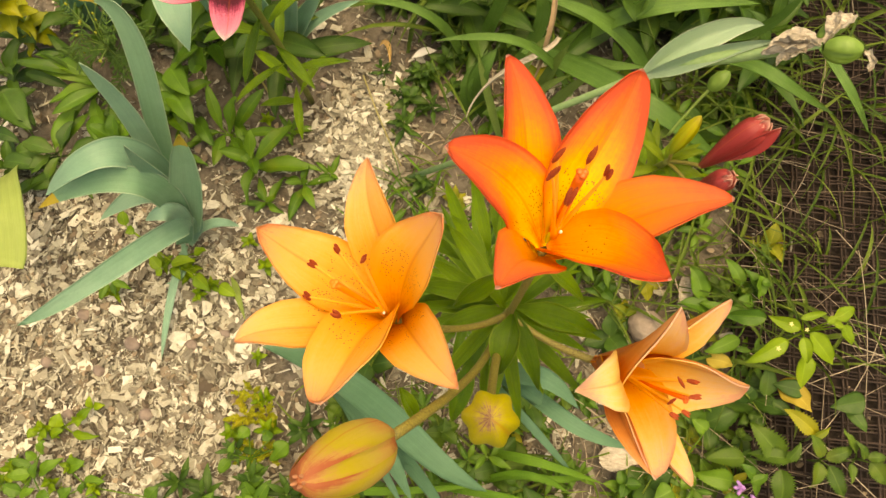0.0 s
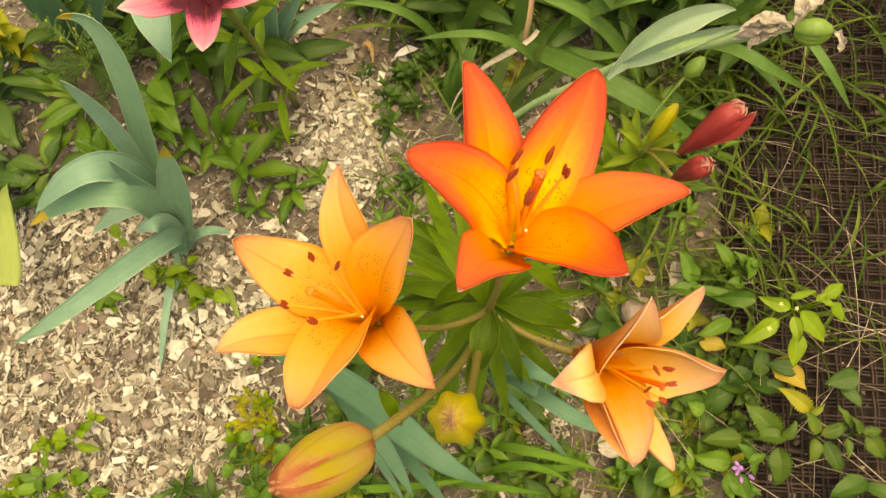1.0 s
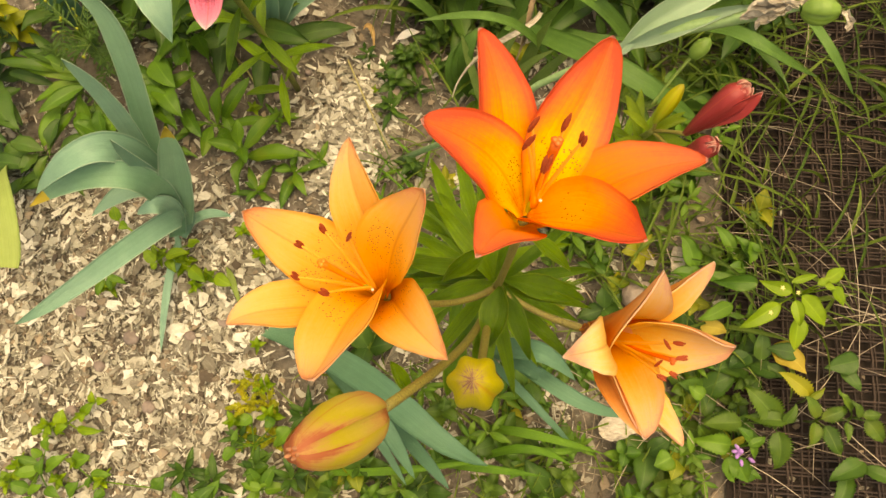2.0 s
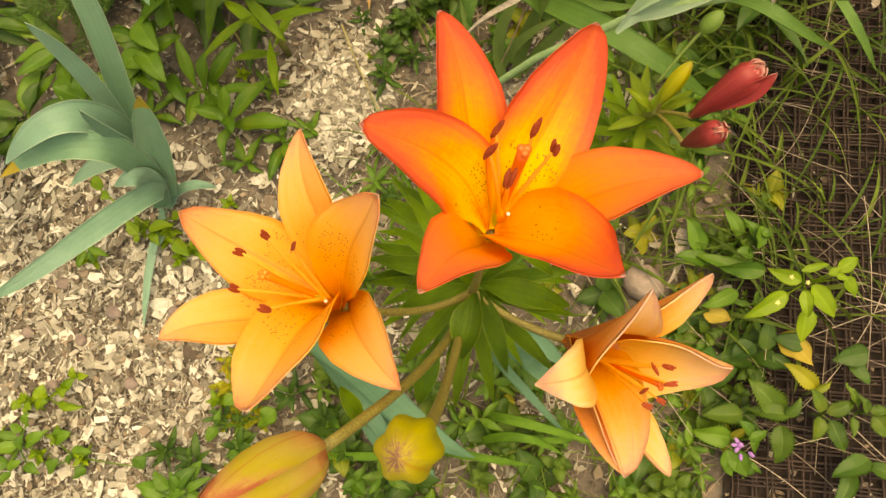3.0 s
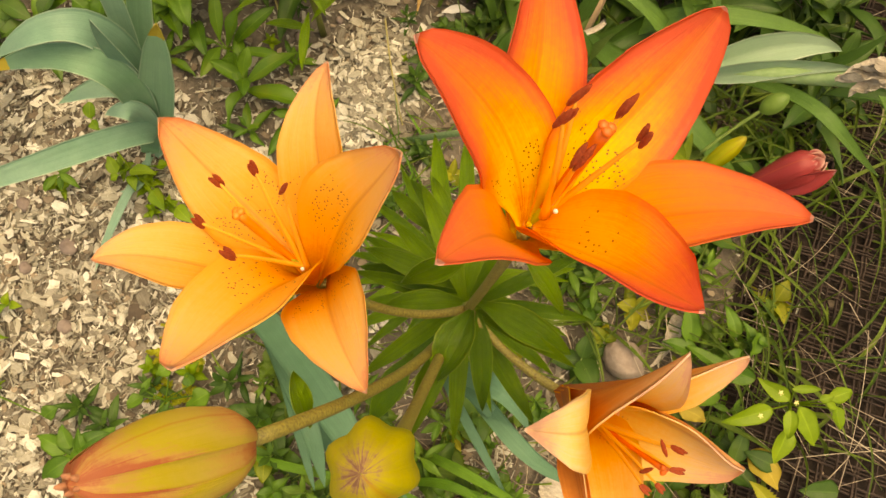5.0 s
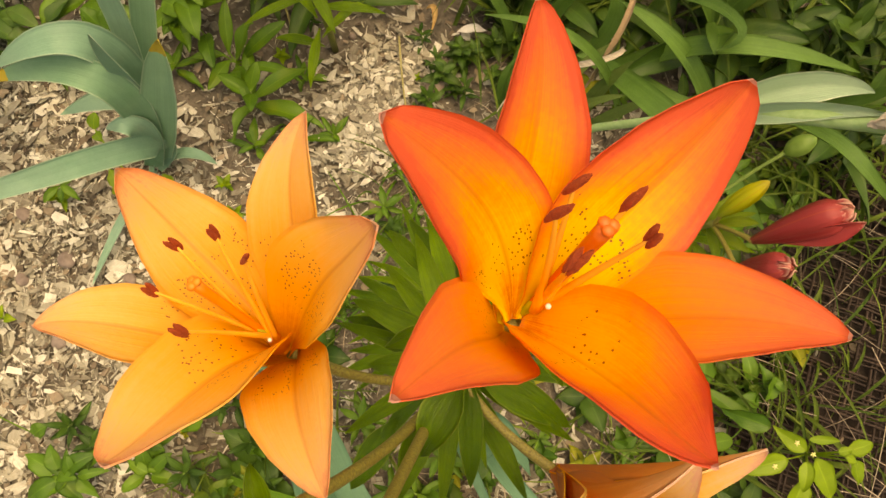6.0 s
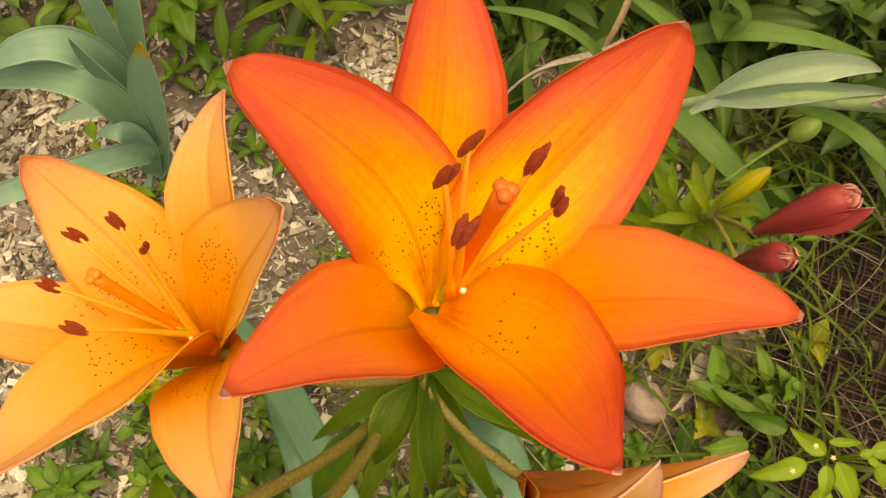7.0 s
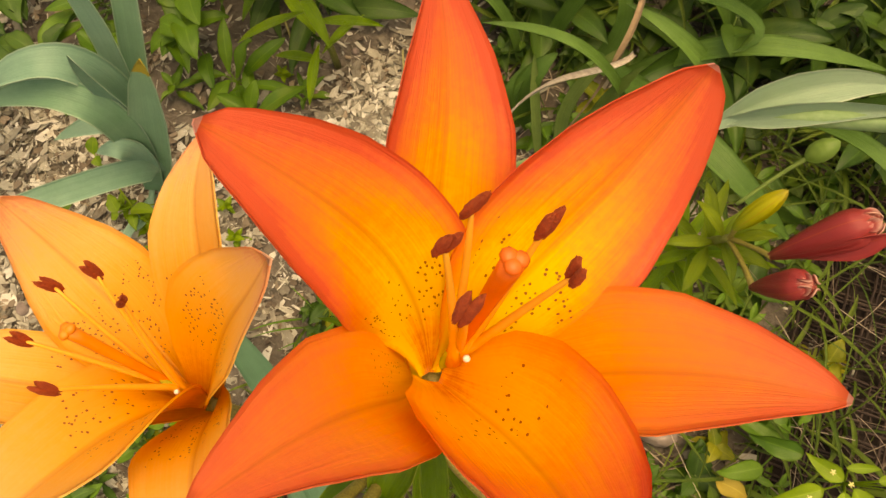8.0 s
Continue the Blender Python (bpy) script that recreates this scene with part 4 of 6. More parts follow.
# ---- irises and strap-leaved clumps ----
def blade_clump(name, rows, mat, label, category, prof=SWORD, tips=(), tip_mat=None, fold=0.1, up=(0, 0, 1), leaf_name="leaf"):
    foot = Vector(rows[0][0][0])
    t = thing(name, (foot.x, foot.y, 0.0), label, category)
    for i, (pts, w, *facing) in enumerate(rows):
        part(leaf_name, blade(pts, w, facing[0] if facing else up, prof, 0.06, 0.0012, 22, 6, 0.015, 1.3, U(-14, 14), fold, 0.0, i * 1.3), tip_mat if i in tips else mat, t)
    return t


blade_clump("iris_plant", IRIS_WEST, M_IRIS, "blue-green iris fan with arching blades and yellowed tips", "iris", tips=(0, 3, 5), tip_mat=M_IRIS_TIP, up=(0.45, -0.25, 0.85), fold=0.02)
blade_clump("iris_offset", IRIS_LOW, M_IRIS, "short blue-green iris blades lying on the chips", "iris")
blade_clump("iris_seedling", IRIS_FAN, M_IRIS, "small upright fan of blue-green iris blades", "iris", up=(0, -0.7, 0.7))
blade_clump("iris_shoot", IRIS_SOUTH, M_IRIS_GREEN, "blue-green iris blades leaning low over the mulch", "iris", up=(0.1, 0.1, 1))
blade_clump("iris_tuft", IRIS_EAST, M_IRIS_GREEN, "blue-green iris blades beneath the lily leaves", "iris", up=(0, 0, 1))
blade_clump("daylily_plant", STRAPS, M_STRAP, "clump of long arching green strap leaves", "daylily", up=(0.05, -0.3, 1))
blade_clump("daylily_tuft", STRAPS_NORTH, M_STRAP, "broad green strap leaves crowded together", "daylily", up=(0.05, -0.3, 1))

blade_clump("daylily_shoot", PALE_STRAPS, M_PALESTRAP, "pale green strap leaves rising from bare soil", "daylily", up=(0.05, -0.4, 1))
blade_clump("grass_tuft", GRASS_TUFT, M_GRASSY, "broad fresh green grass blades leaning over the mulch", "grass", GRASS, fold=0.25)

# ---- iris stalk with a spathe, withered bloom and seed pods ----
STALK = [(-0.07, 0.345, 0.0), (0.04, 0.352, 0.16), (0.12, 0.372, 0.3), (0.198, 0.385, 0.4), (0.25, 0.388, 0.45), (0.3, 0.394, 0.48), (0.322, 0.392, 0.5)]
stalk = thing("iris_stalk", STALK[0], "leaning pale green iris stalk with withered bloom and seed pods", "iris")
part("stem", tube(STALK, [0.0045, 0.004, 0.0038, 0.0042, 0.0065, 0.006, 0.003], 9), M_IRISSTEM, stalk)
part("spathe", blade([(0.187, 0.367, 0.398), (0.208, 0.398, 0.428), (0.258, 0.432, 0.452), (0.291, 0.443, 0.434)], 0.028, (0.2, -0.5, 0.85), LANCE, 0.25, 0.001, 24, 10, 0.01, 1.0, 0, 0.25), M_SPATHE, stalk, "pale blue-green boat-shaped spathe")
part("sheath", blade([(0.189, 0.378, 0.398), (0.222, 0.381, 0.43), (0.258, 0.396, 0.465), (0.294, 0.398, 0.484)], 0.016, (0.1, -0.4, 0.9), LANCE, 0.7, 0.0008, 18, 8, 0.01, 1.0, 0, 0.3), M_SPATHE, stalk, "pale sheath wrapped along the stalk")
pod = part("seed_pod", lathe((0.325, 0.391, 0.499), (0.357, 0.394, 0.502), 0.0118, BUD, 30, 16, 3, 0.25), M_POD, stalk, "ribbed green seed pod")
for k in range(3):
    part("pod_panel", lathe((0.325, 0.391, 0.499), (0.357, 0.394, 0.502), 0.0125, BUD, 10, 16, 0, 0, (k / 3 + 0.06, k / 3 + 0.31), 1.03), M_POD, pod)
part("seed_pod", lathe((0.262, 0.388, 0.392), (0.275, 0.403, 0.408), 0.0085, BUD, 20, 12, 6, 0.1), M_POD, stalk, "small ribbed green seed pod")
part("seed_pod", lathe((0.322, 0.4, 0.495), (0.345, 0.429, 0.497), 0.0085, BUD, 24, 14, 3, 0.2), M_POD, stalk, "slim green seed pod in a torn papery sheath")
part("pod_stem", tube([(0.238, 0.345, 0.36), (0.25, 0.37, 0.378), (0.263, 0.389, 0.393)], [0.0016, 0.0014, 0.0018], 6, 8), M_WEEDSTEM, stalk)
for k, (a, b2, w) in enumerate((((0.322, 0.392, 0.5), (0.281, 0.381, 0.484), 0.014), ((0.322, 0.393, 0.5), (0.287, 0.391, 0.492), 0.013), ((0.32, 0.392, 0.499), (0.294, 0.376, 0.482), 0.01), ((0.324, 0.394, 0.5), (0.343, 0.421, 0.508), 0.011),
                                ((0.324, 0.396, 0.5), (0.332, 0.424, 0.503), 0.01), ((0.357, 0.394, 0.502), (0.366, 0.38, 0.496), 0.008))):
    a, b2 = Vector(a), Vector(b2)
    geo = blade([a, a.lerp(b2, .4) + Vector((0, 0, .006)), a.lerp(b2, .8) + Vector((.002, .003, .002)), b2], w * 1.15, (0.3 - k * .2, 0.2, 1), SEPAL, 0.5, 0.0008, 26, 14, 0.06, 1.5, 40 - 18 * k, 0.4, 0.0, k)
    geo = ([v + noise.noise_vector(v * 170) * .0032 + noise.noise_vector(v * 420) * .0011 for v in geo[0]],) + geo[1:]
    part("withered_petal", geo, M_DRY, stalk, "papery beige withered petal")

# ---- the second lily, still in bud ----
R_FOOT = Vector((0.225, 0.37, -0.004))
rlily = thing("lily_plant", R_FOOT, "young lily with two dark red buds and a yellow-green bud", "lily")
part("stem", tube([R_FOOT, (0.226, 0.36, 0.15), (0.232, 0.33, 0.28), (0.241, 0.31, 0.38)], [0.005, 0.0045, 0.004, 0.003], 9, 16), M_STEM, rlily)
for a, c2 in (((0.241, 0.31, 0.378), (0.264, 0.295, 0.42)), ((0.241, 0.31, 0.376), (0.262, 0.272, 0.415)), ((0.241, 0.31, 0.378), (0.239, 0.3125, 0.394))):
    part("pedicel", tube([a, Vector(a).lerp(Vector(c2), .5) + Vector((0, 0, .005)), c2], [0.002, 0.0018, 0.0024], 8, 8), M_PEDICEL, rlily)
RBUD = [(0, .2), (.1, .36), (.35, .7), (.62, .95), (.74, 1), (.84, .92), (.93, .62), (.985, .36), (1, .01)]
SLIM = [(0, .3), (.1, .55), (.3, .86), (.5, 1), (.7, .92), (.86, .62), (.95, .36), (1, .02)]
rb = bud(rlily, "long dark red bud just splitting at its tip", (0.263, 0.2955, 0.418), (0.302, 0.332, 0.463), 0.0135, M_RBUD, RBUD)
part("bud_scale", blade([(0.277, 0.302, 0.43), (0.295, 0.309, 0.447), (0.304, 0.318, 0.457), (0.314, 0.3275, 0.466)], 0.017, (0.4, -0.5, 0.8), SEPAL, 0.5, 0.001, 12, 6), M_RBUD, rb, "parting red outer petal")
small_red = bud(rlily, "smaller dark red closed bud", (0.262, 0.271, 0.414), (0.281, 0.2705, 0.469), 0.0105, M_RBUD, RBUD)
for owner, foot, top, r in ((rb, (0.263, 0.2955, 0.418), (0.302, 0.332, 0.463), 0.0062), (small_red, (0.262, 0.271, 0.414), (0.281, 0.2705, 0.469), 0.005)):
    foot, top = Vector(foot), Vector(top)
    ax = (top - foot).normalized()
    for k in range(4):
        out = Matrix.Rotation(k * 1.57 + .4, 3, ax) @ ax.orthogonal().normalized()
        part("petal_lip", blade([top - ax * r * 2.4 + out * r * 1.15, top - ax * r * .6 + out * r * 1.05, top + ax * r * .35 + out * r * .55], r * 1.5, out, LATE, 0.5, 0.0009, 10, 6), M_LIP, owner, "parting reddish petal tip with pale edge")
bud(rlily, "slim ribbed yellow-green closed bud", (0.2385, 0.312, 0.392), (0.2535, 0.3415, 0.426), 0.0076, M_GBUD, SLIM, lobe=0.25)
for i in range(40):
    z = 0.375 - 0.0078 * i
    p = Vector((0.241, 0.31, 0.38)).lerp(R_FOOT, (0.38 - z) / 0.385)
    th, L = i * 2.399 + 0.4, 0.035 + 0.04 * min(1, i / 14)
    d = Vector((math.cos(th), math.sin(th), U(0.1, 0.75))).normalized()
    q = p + d * L
    part("leaf", blade([p, p + d * L * .4 + Vector((0, 0, .008)), p + d * L * .75 + Vector((0, 0, .008)), q], U(.009, .013), (0, 0, 1), LANCE, 0.1, 0.0006, 12, 6, 0.02, 1.5, 0, 0.3), M_YOUNG if i < 12 else M_LILY_LEAF, rlily)

# ---- pink lily at the edge of the bed ----
P_FOOT = Vector((-0.25, 0.43, -0.004))
plily = thing("lily_plant", P_FOOT, "pink lily bloom with dark speckled heart above leafy stem", "lily")
part("stem", tube([P_FOOT, (-0.25, 0.425, 0.2), (-0.245, 0.4, 0.36), (-0.24, 0.386, 0.385)], [0.005, 0.0045, 0.003], 8, 14), M_STEM, plily)
PB, PN = (-0.24, 0.385, 0.388), (0.05, -0.12, 0.98)
flower_head(plily, "pink bloom with wine-dark heart", PB, PN, (-0.24, 0.384, 0.393), (-0.236, 0.378, 0.425), [],
    [((-0.202, 0.298, 0.437), 0.037, "p", M_PINK, {}), ((-0.305, 0.33, 0.43), 0.04, "p", M_PINK, {}), ((-0.158, 0.382, 0.43), 0.044, "p", M_PINK, {}), ((-0.3, 0.41, 0.425), 0.028, "s", M_PINK, {}), ((-0.25, 0.465, 0.42), 0.036, "p", M_PINK, {}), ((-0.185, 0.45, 0.42), 0.028, "s", M_PINK, {})], style=M_RBUD)
for i in range(13):
    z = 0.33 - 0.024 * i
    p = Vector((-0.247, 0.41, max(0.02, z)))
    th, L = i * 2.399, 0.06 + U(0, .03)
    q = p + Vector((math.cos(th) * L, math.sin(th) * L, U(-.01, .02)))
    part("leaf", blade([p, p.lerp(q, .4) + Vector((0, 0, .012)), p.lerp(q, .8) + Vector((0, 0, .008)), q], U(.012, .017), (0, 0, 1), LANCE, 0.1, 0.0006, 12, 6, 0.02, 1.5, 0, 0.25), M_LILY_LEAF, plily)


# ---- weeds ----
def weed(name, at, label, category, leaves, length, width, mat, prof=LANCE, rise=(0.15, 0.9), stem=0.0, teeth=0.0, nu=10, group="", spread=1.0, seed=1, fold=0.2):
    """A small herb: leaves in a spiral round a short stem."""
    r = random.Random(seed)
    at = Vector(at)
    t = thing(name, at, label, category, group)
    top = at + Vector((r.uniform(-.15, .15) * stem, r.uniform(-.15, .15) * stem, max(stem, 0.012)))
    part("stem", tube([at - Vector((0, 0, .004)), at.lerp(top, .5) + Vector((.003, .002, 0)), top], [0.0016, 0.0013, 0.0008], 6, 6), M_WEEDSTEM, t)
    for i in range(leaves):
        f = i / max(1, leaves - 1)
        p = at.lerp(top, 0.15 + 0.85 * f)
        th = i * 2.399 + r.uniform(-.3, .3)
        e = rise[0] + (rise[1] - rise[0]) * f ** 1.5 + r.uniform(-.12, .12)
        L = length * (1 - 0.45 * f * (1 if leaves > 5 else 0)) * r.uniform(.75, 1.15) * spread
        d = Vector((math.cos(th) * math.cos(e), math.sin(th) * math.cos(e), math.sin(e)))
        q = p + d * L - Vector((0, 0, L * .12))
        part("leaf", blade([p, p + d * L * .35 + Vector((0, 0, L * .1)), p + d * L * .7 + Vector((0, 0, L * .1)), q], width * r.uniform(.8, 1.2) * (L / length) ** .5, (r.uniform(-.3, .3), r.uniform(-.3, .3), 1), prof, r.uniform(-.1, .3), 0.0005, nu, 6, r.uniform(.03, .1), r.uniform(1.2, 2.6), r.uniform(-45, 45), fold * r.uniform(.3, 1.8), teeth, i), mat, t)
    return t


def spread_weeds(first, places):
    for x, y, s in places:
        c = copy_thing(first, Matrix.Translation((x, y, ground_height(x, y))) @ Matrix.Rotation(U(0, 6.28), 4, "Z") @ Matrix.Rotation(U(-.2, .2), 4, "X"))
        c.scale = (s, s, s * U(.85, 1.15))


def leafy(name, foot, label, category, rows, mat, prof=LANCE, teeth=0.0, nu=14, group="", arch=0.18, fold=0.2, lean=0.0, seed=1):
    """A herb with hand-placed leaves: rows of leaf base, leaf tip and width."""
    r = random.Random(seed)
    foot = Vector((foot[0], foot[1], ground_height(foot[0], foot[1]) - .003))
    t = thing(name, foot, label, category, group)
    crown = foot.lerp(sum((Vector(a) for a, _, _ in rows), Vector()) / len(rows), 0.75)
    part("stem", tube([foot, foot.lerp(crown, .5) + Vector((.004, -.003, 0)), crown], [0.0022, 0.0018, 0.0013], 7, 8), M_WEEDSTEM, t)
    for i, (a, b2, w) in enumerate(rows):
        a, b2 = Vector(a), Vector(b2)
        L = (b2 - a).length
        lift = Vector((0, 0, L * arch * r.uniform(.6, 1.5)))
        sway = Vector((r.uniform(-.12, .12) * L, r.uniform(-.12, .12) * L, 0))
        leaf = blade([a, a.lerp(b2, .35) + lift, a.lerp(b2, .75) + lift * .9 + sway, b2], w * (0.78 if prof is LANCE else 0.92), Vector((r.uniform(-.35, .35), r.uniform(-.35, .35), 1)), prof, 0.12, 0.0006, nu, 8, r.uniform(.02, .07), r.uniform(1.2, 2.8), r.uniform(-28, 28), fold, teeth, i * 1.9)
        stalk_to = tube([crown, crown.lerp(a, .5) + Vector((0, 0, .003)), a + (b2 - a) * .06], [0.0012, 0.0009], 5, 5)
        part("leaf", join([leaf, stalk_to]), mat, t)
    return t


leafy("dock_weed", (-0.575, 0.35), "broad-leaved green herb with long drooping leaves", "weed",
      [((-0.551, 0.348, 0.06), (-0.618, 0.306, 0.05), 0.032), ((-0.564, 0.322, 0.05), (-0.594, 0.242, 0.03), 0.029), ((-0.555, 0.332, 0.05), (-0.516, 0.264, 0.04), 0.034), ((-0.548, 0.351, 0.06), (-0.578, 0.348, 0.08), 0.016)], M_BRIGHTER)
leafy("dock_weed", (-0.585, 0.365), "dark broad-leaved herb with long pointed leaves", "weed",
      [((-0.567, 0.363, 0.04), (-0.691, 0.356, 0.06), 0.027), ((-0.569, 0.369, 0.04), (-0.652, 0.374, 0.07), 0.026), ((-0.605, 0.344, 0.03), (-0.682, 0.346, 0.04), 0.024), ((-0.6, 0.38, 0.04), (-0.66, 0.41, 0.06), 0.024), ((-0.58, 0.38, 0.05), (-0.55, 0.43, 0.07), 0.024)], M_DEEP, seed=2)
leafy("rosette_weed", (-0.35, 0.342), "bright green rosette of lance-shaped leaves on the chips", "weed",
      [((-0.361, 0.342, 0.02), (-0.391, 0.394, 0.06), 0.024), ((-0.348, 0.341, 0.02), (-0.334, 0.38, 0.07), 0.034), ((-0.34, 0.343, 0.02), (-0.309, 0.412, 0.05), 0.028), ((-0.335, 0.339, 0.02), (-0.241, 0.351, 0.04), 0.02),
       ((-0.355, 0.335, 0.02), (-0.351, 0.281, 0.03), 0.025), ((-0.342, 0.334, 0.02), (-0.289, 0.291, 0.04), 0.029), ((-0.364, 0.338, 0.02), (-0.397, 0.309, 0.03), 0.02), ((-0.335, 0.323, 0.03), (-0.314, 0.303, 0.05), 0.019)], M_BRIGHTER, seed=3)
leafy("leafy_weed", (-0.44, 0.37), "leafy green herb between the iris and the pink lily", "weed",
      [((-0.435, 0.362, 0.05), (-0.483, 0.395, 0.06), 0.033), ((-0.434, 0.371, 0.05), (-0.421, 0.411, 0.07), 0.032), ((-0.427, 0.363, 0.05), (-0.389, 0.402, 0.05), 0.025), ((-0.434, 0.358, 0.05), (-0.456, 0.31, 0.04), 0.028),
       ((-0.428, 0.355, 0.05), (-0.405, 0.321, 0.04), 0.024), ((-0.453, 0.379, 0.06), (-0.495, 0.379, 0.06), 0.024), ((-0.444, 0.351, 0.04), (-0.435, 0.311, 0.05), 0.024)], M_WEED, OVATE, 0.06, 18, seed=4)
leafy("leafy_weed", (-0.67, 0.27), "dark green herb with a very broad leaf over the chips", "weed",
      [((-0.702, 0.293, 0.04), (-0.632, 0.269, 0.04), 0.053), ((-0.687, 0.244, 0.04), (-0.642, 0.237, 0.04), 0.025), ((-0.69, 0.3, 0.03), (-0.66, 0.33, 0.03), 0.03)], M_DEEP, OVATE, seed=5)
leafy("leafy_weed", (-0.515, 0.31), "small herb with round green leaves", "weed",
      [((-0.509, 0.303, 0.03), (-0.501, 0.329, 0.03), 0.037), ((-0.522, 0.318, 0.03), (-0.533, 0.298, 0.03), 0.033), ((-0.515, 0.312, 0.03), (-0.55, 0.32, 0.03), 0.026)], M_WEED, OVATE, seed=6, fold=0.05)
leafy("leafy_weed", (-0.39, 0.43), "tall dark green herb with hanging leaves", "weed",
      [((-0.392, 0.421, 0.12), (-0.442, 0.399, 0.06), 0.035), ((-0.385, 0.422, 0.12), (-0.393, 0.4, 0.06), 0.035), ((-0.382, 0.426, 0.13), (-0.329, 0.457, 0.13), 0.024), ((-0.357, 0.464, 0.1), (-0.338, 0.451, 0.06), 0.024),
       ((-0.398, 0.452, 0.13), (-0.412, 0.419, 0.1), 0.026), ((-0.372, 0.433, 0.12), (-0.371, 0.422, 0.06), 0.027), ((-0.36, 0.469, 0.12), (-0.331, 0.47, 0.1), 0.019)], M_WEED, OVATE, seed=7)
lance_a = weed("herb", (-0.7, 0.4, 0), "leafy dark green garden herb with long lance-shaped leaves", "weed", 7, 0.1, 0.026, M_DEEP, stem=0.05, rise=(0.1, 0.75), group="lance-leaved herbs in the bed", seed=3)
lance_c = weed("herb", (-0.295, 0.3, 0), "bright green herb with upright lance-shaped leaves", "weed", 7, 0.1, 0.026, M_BRIGHTER, stem=0.05, group="lance-leaved herbs in the bed", seed=5, rise=(0.1, 0.7))
spread_weeds(lance_a, [(-0.61, 0.46, 1.2), (-0.52, 0.46, 1.1), (-0.72, 0.34, 1.0), (-0.45, 0.47, 0.9), (-0.66, 0.2, 0.7)])
spread_weeds(lance_c, [(-0.215, 0.294, 0.6), (-0.263, 0.372, 0.42), (-0.182, 0.321, 0.4), (-0.26, 0.25, 0.5), (-0.42, 0.29, 0.5)])

seed_a = weed("seedling", (-0.454, -0.149, 0), "small bright green weed seedling among wood chips", "weed", 8, 0.026, 0.012, M_BRIGHT, OVATE, stem=0.03, group="small weeds in the mulch", seed=8)
spread_weeds(seed_a, [(-0.406, -0.18, 0.8), (-0.472, -0.211, 1.2), (-0.381, 0.125, 0.9), (-0.336, 0.114, 1.0), (-0.298, 0.111, 0.8), (-0.436, 0.065, 0.9), (-0.304, 0.381, 0.7), (-0.419, -0.212, 0.9), (-0.169, -0.021, 0.9), (-0.13, 0.452, 0.5), (-0.489, -0.232, 1.1), (-0.36, -0.2, 0.9), (-0.2, -0.08, 1.0),
                      (-0.34, 0.13, 0.9), (-0.31, 0.09, 0.8), (-0.23, 0.16, 0.9), (-0.27, 0.19, 0.8), (-0.2, 0.03, 0.7), (-0.15, -0.06, 1.1)])
seed_b = weed("seedling", (-0.092, 0.417, 0), "small deep green herb with narrow leaves", "weed", 10, 0.04, 0.01, M_DEEP, LANCE, stem=0.05, group="small herbs between the flowers", seed=9)
spread_weeds(seed_b, [(-0.185, -0.099, 1.0), (-0.148, -0.133, 1.2), (-0.051, -0.07, 1.1), (-0.095, -0.038, 1.2), (-0.009, -0.098, 1.2), (-0.25, -0.16, 1.1), (-0.2, -0.17, 1.2), (-0.1, -0.13, 1.2), (0.05, -0.13, 1.2), (-0.11, 0.47, 0.8), (-0.15, 0.5, 0.7), (-0.06, 0.46, 0.8), (-0.3, 0.45, 0.5)])

# under the lilies, mixed low greenery
leafy("round_weed", (-0.366, 0.126), "low yellow-green weed with rounded leaves on the chips", "weed", [((-0.37, 0.112, 0.035), (-0.391, 0.125, 0.04), 0.02), ((-0.367, 0.11, 0.035), (-0.376, 0.103, 0.03), 0.016), ((-0.358, 0.123, 0.035), (-0.321, 0.134, 0.04), 0.02), ((-0.319, 0.115, 0.03), (-0.289, 0.099, 0.03), 0.026), ((-0.28, 0.111, 0.03), (-0.252, 0.103, 0.03), 0.022), ((-0.355, 0.12, 0.03), (-0.337, 0.103, 0.03), 0.016), ((-0.333, 0.146, 0.03), (-0.317, 0.156, 0.03), 0.018), ((-0.447, 0.16, 0.03), (-0.453, 0.178, 0.04), 0.02), ((-0.442, 0.157, 0.03), (-0.427, 0.151, 0.03), 0.016)], M_BRIGHT, OVATE, seed=21, fold=0.05, nu=12)
leafy("round_weed", (-0.452, 0.077), "small green weed with narrow spreading leaves", "weed", [((-0.438, 0.074, 0.03), (-0.439, 0.047, 0.03), 0.014), ((-0.431, 0.076, 0.04), (-0.402, 0.072, 0.03), 0.014), ((-0.432, 0.078, 0.04), (-0.452, 0.084, 0.03), 0.012), ((-0.428, 0.075, 0.04), (-0.421, 0.057, 0.03), 0.012), ((-0.431, 0.076, 0.04), (-0.423, 0.091, 0.04), 0.012)], M_BRIGHTER, LANCE, seed=22)
leafy("round_weed", (-0.172, -0.111), "sprawling soft green weed beside the lily bud", "weed", [((-0.174, -0.067, 0.03), (-0.185, -0.083, 0.03), 0.022), ((-0.14, -0.073, 0.03), (-0.154, -0.063, 0.03), 0.02), ((-0.142, -0.109, 0.02), (-0.148, -0.124, 0.02), 0.018), ((-0.161, -0.139, 0.03), (-0.131, -0.126, 0.03), 0.03), ((-0.153, -0.143, 0.03), (-0.119, -0.145, 0.03), 0.03), ((-0.186, -0.113, 0.03), (-0.194, -0.134, 0.03), 0.02), ((-0.185, -0.106, 0.04), (-0.184, -0.086, 0.04), 0.012), ((-0.116, -0.071, 0.03), (-0.134, -0.101, 0.02), 0.03)], M_BRIGHTER, OVATE, seed=23, fold=0.05)
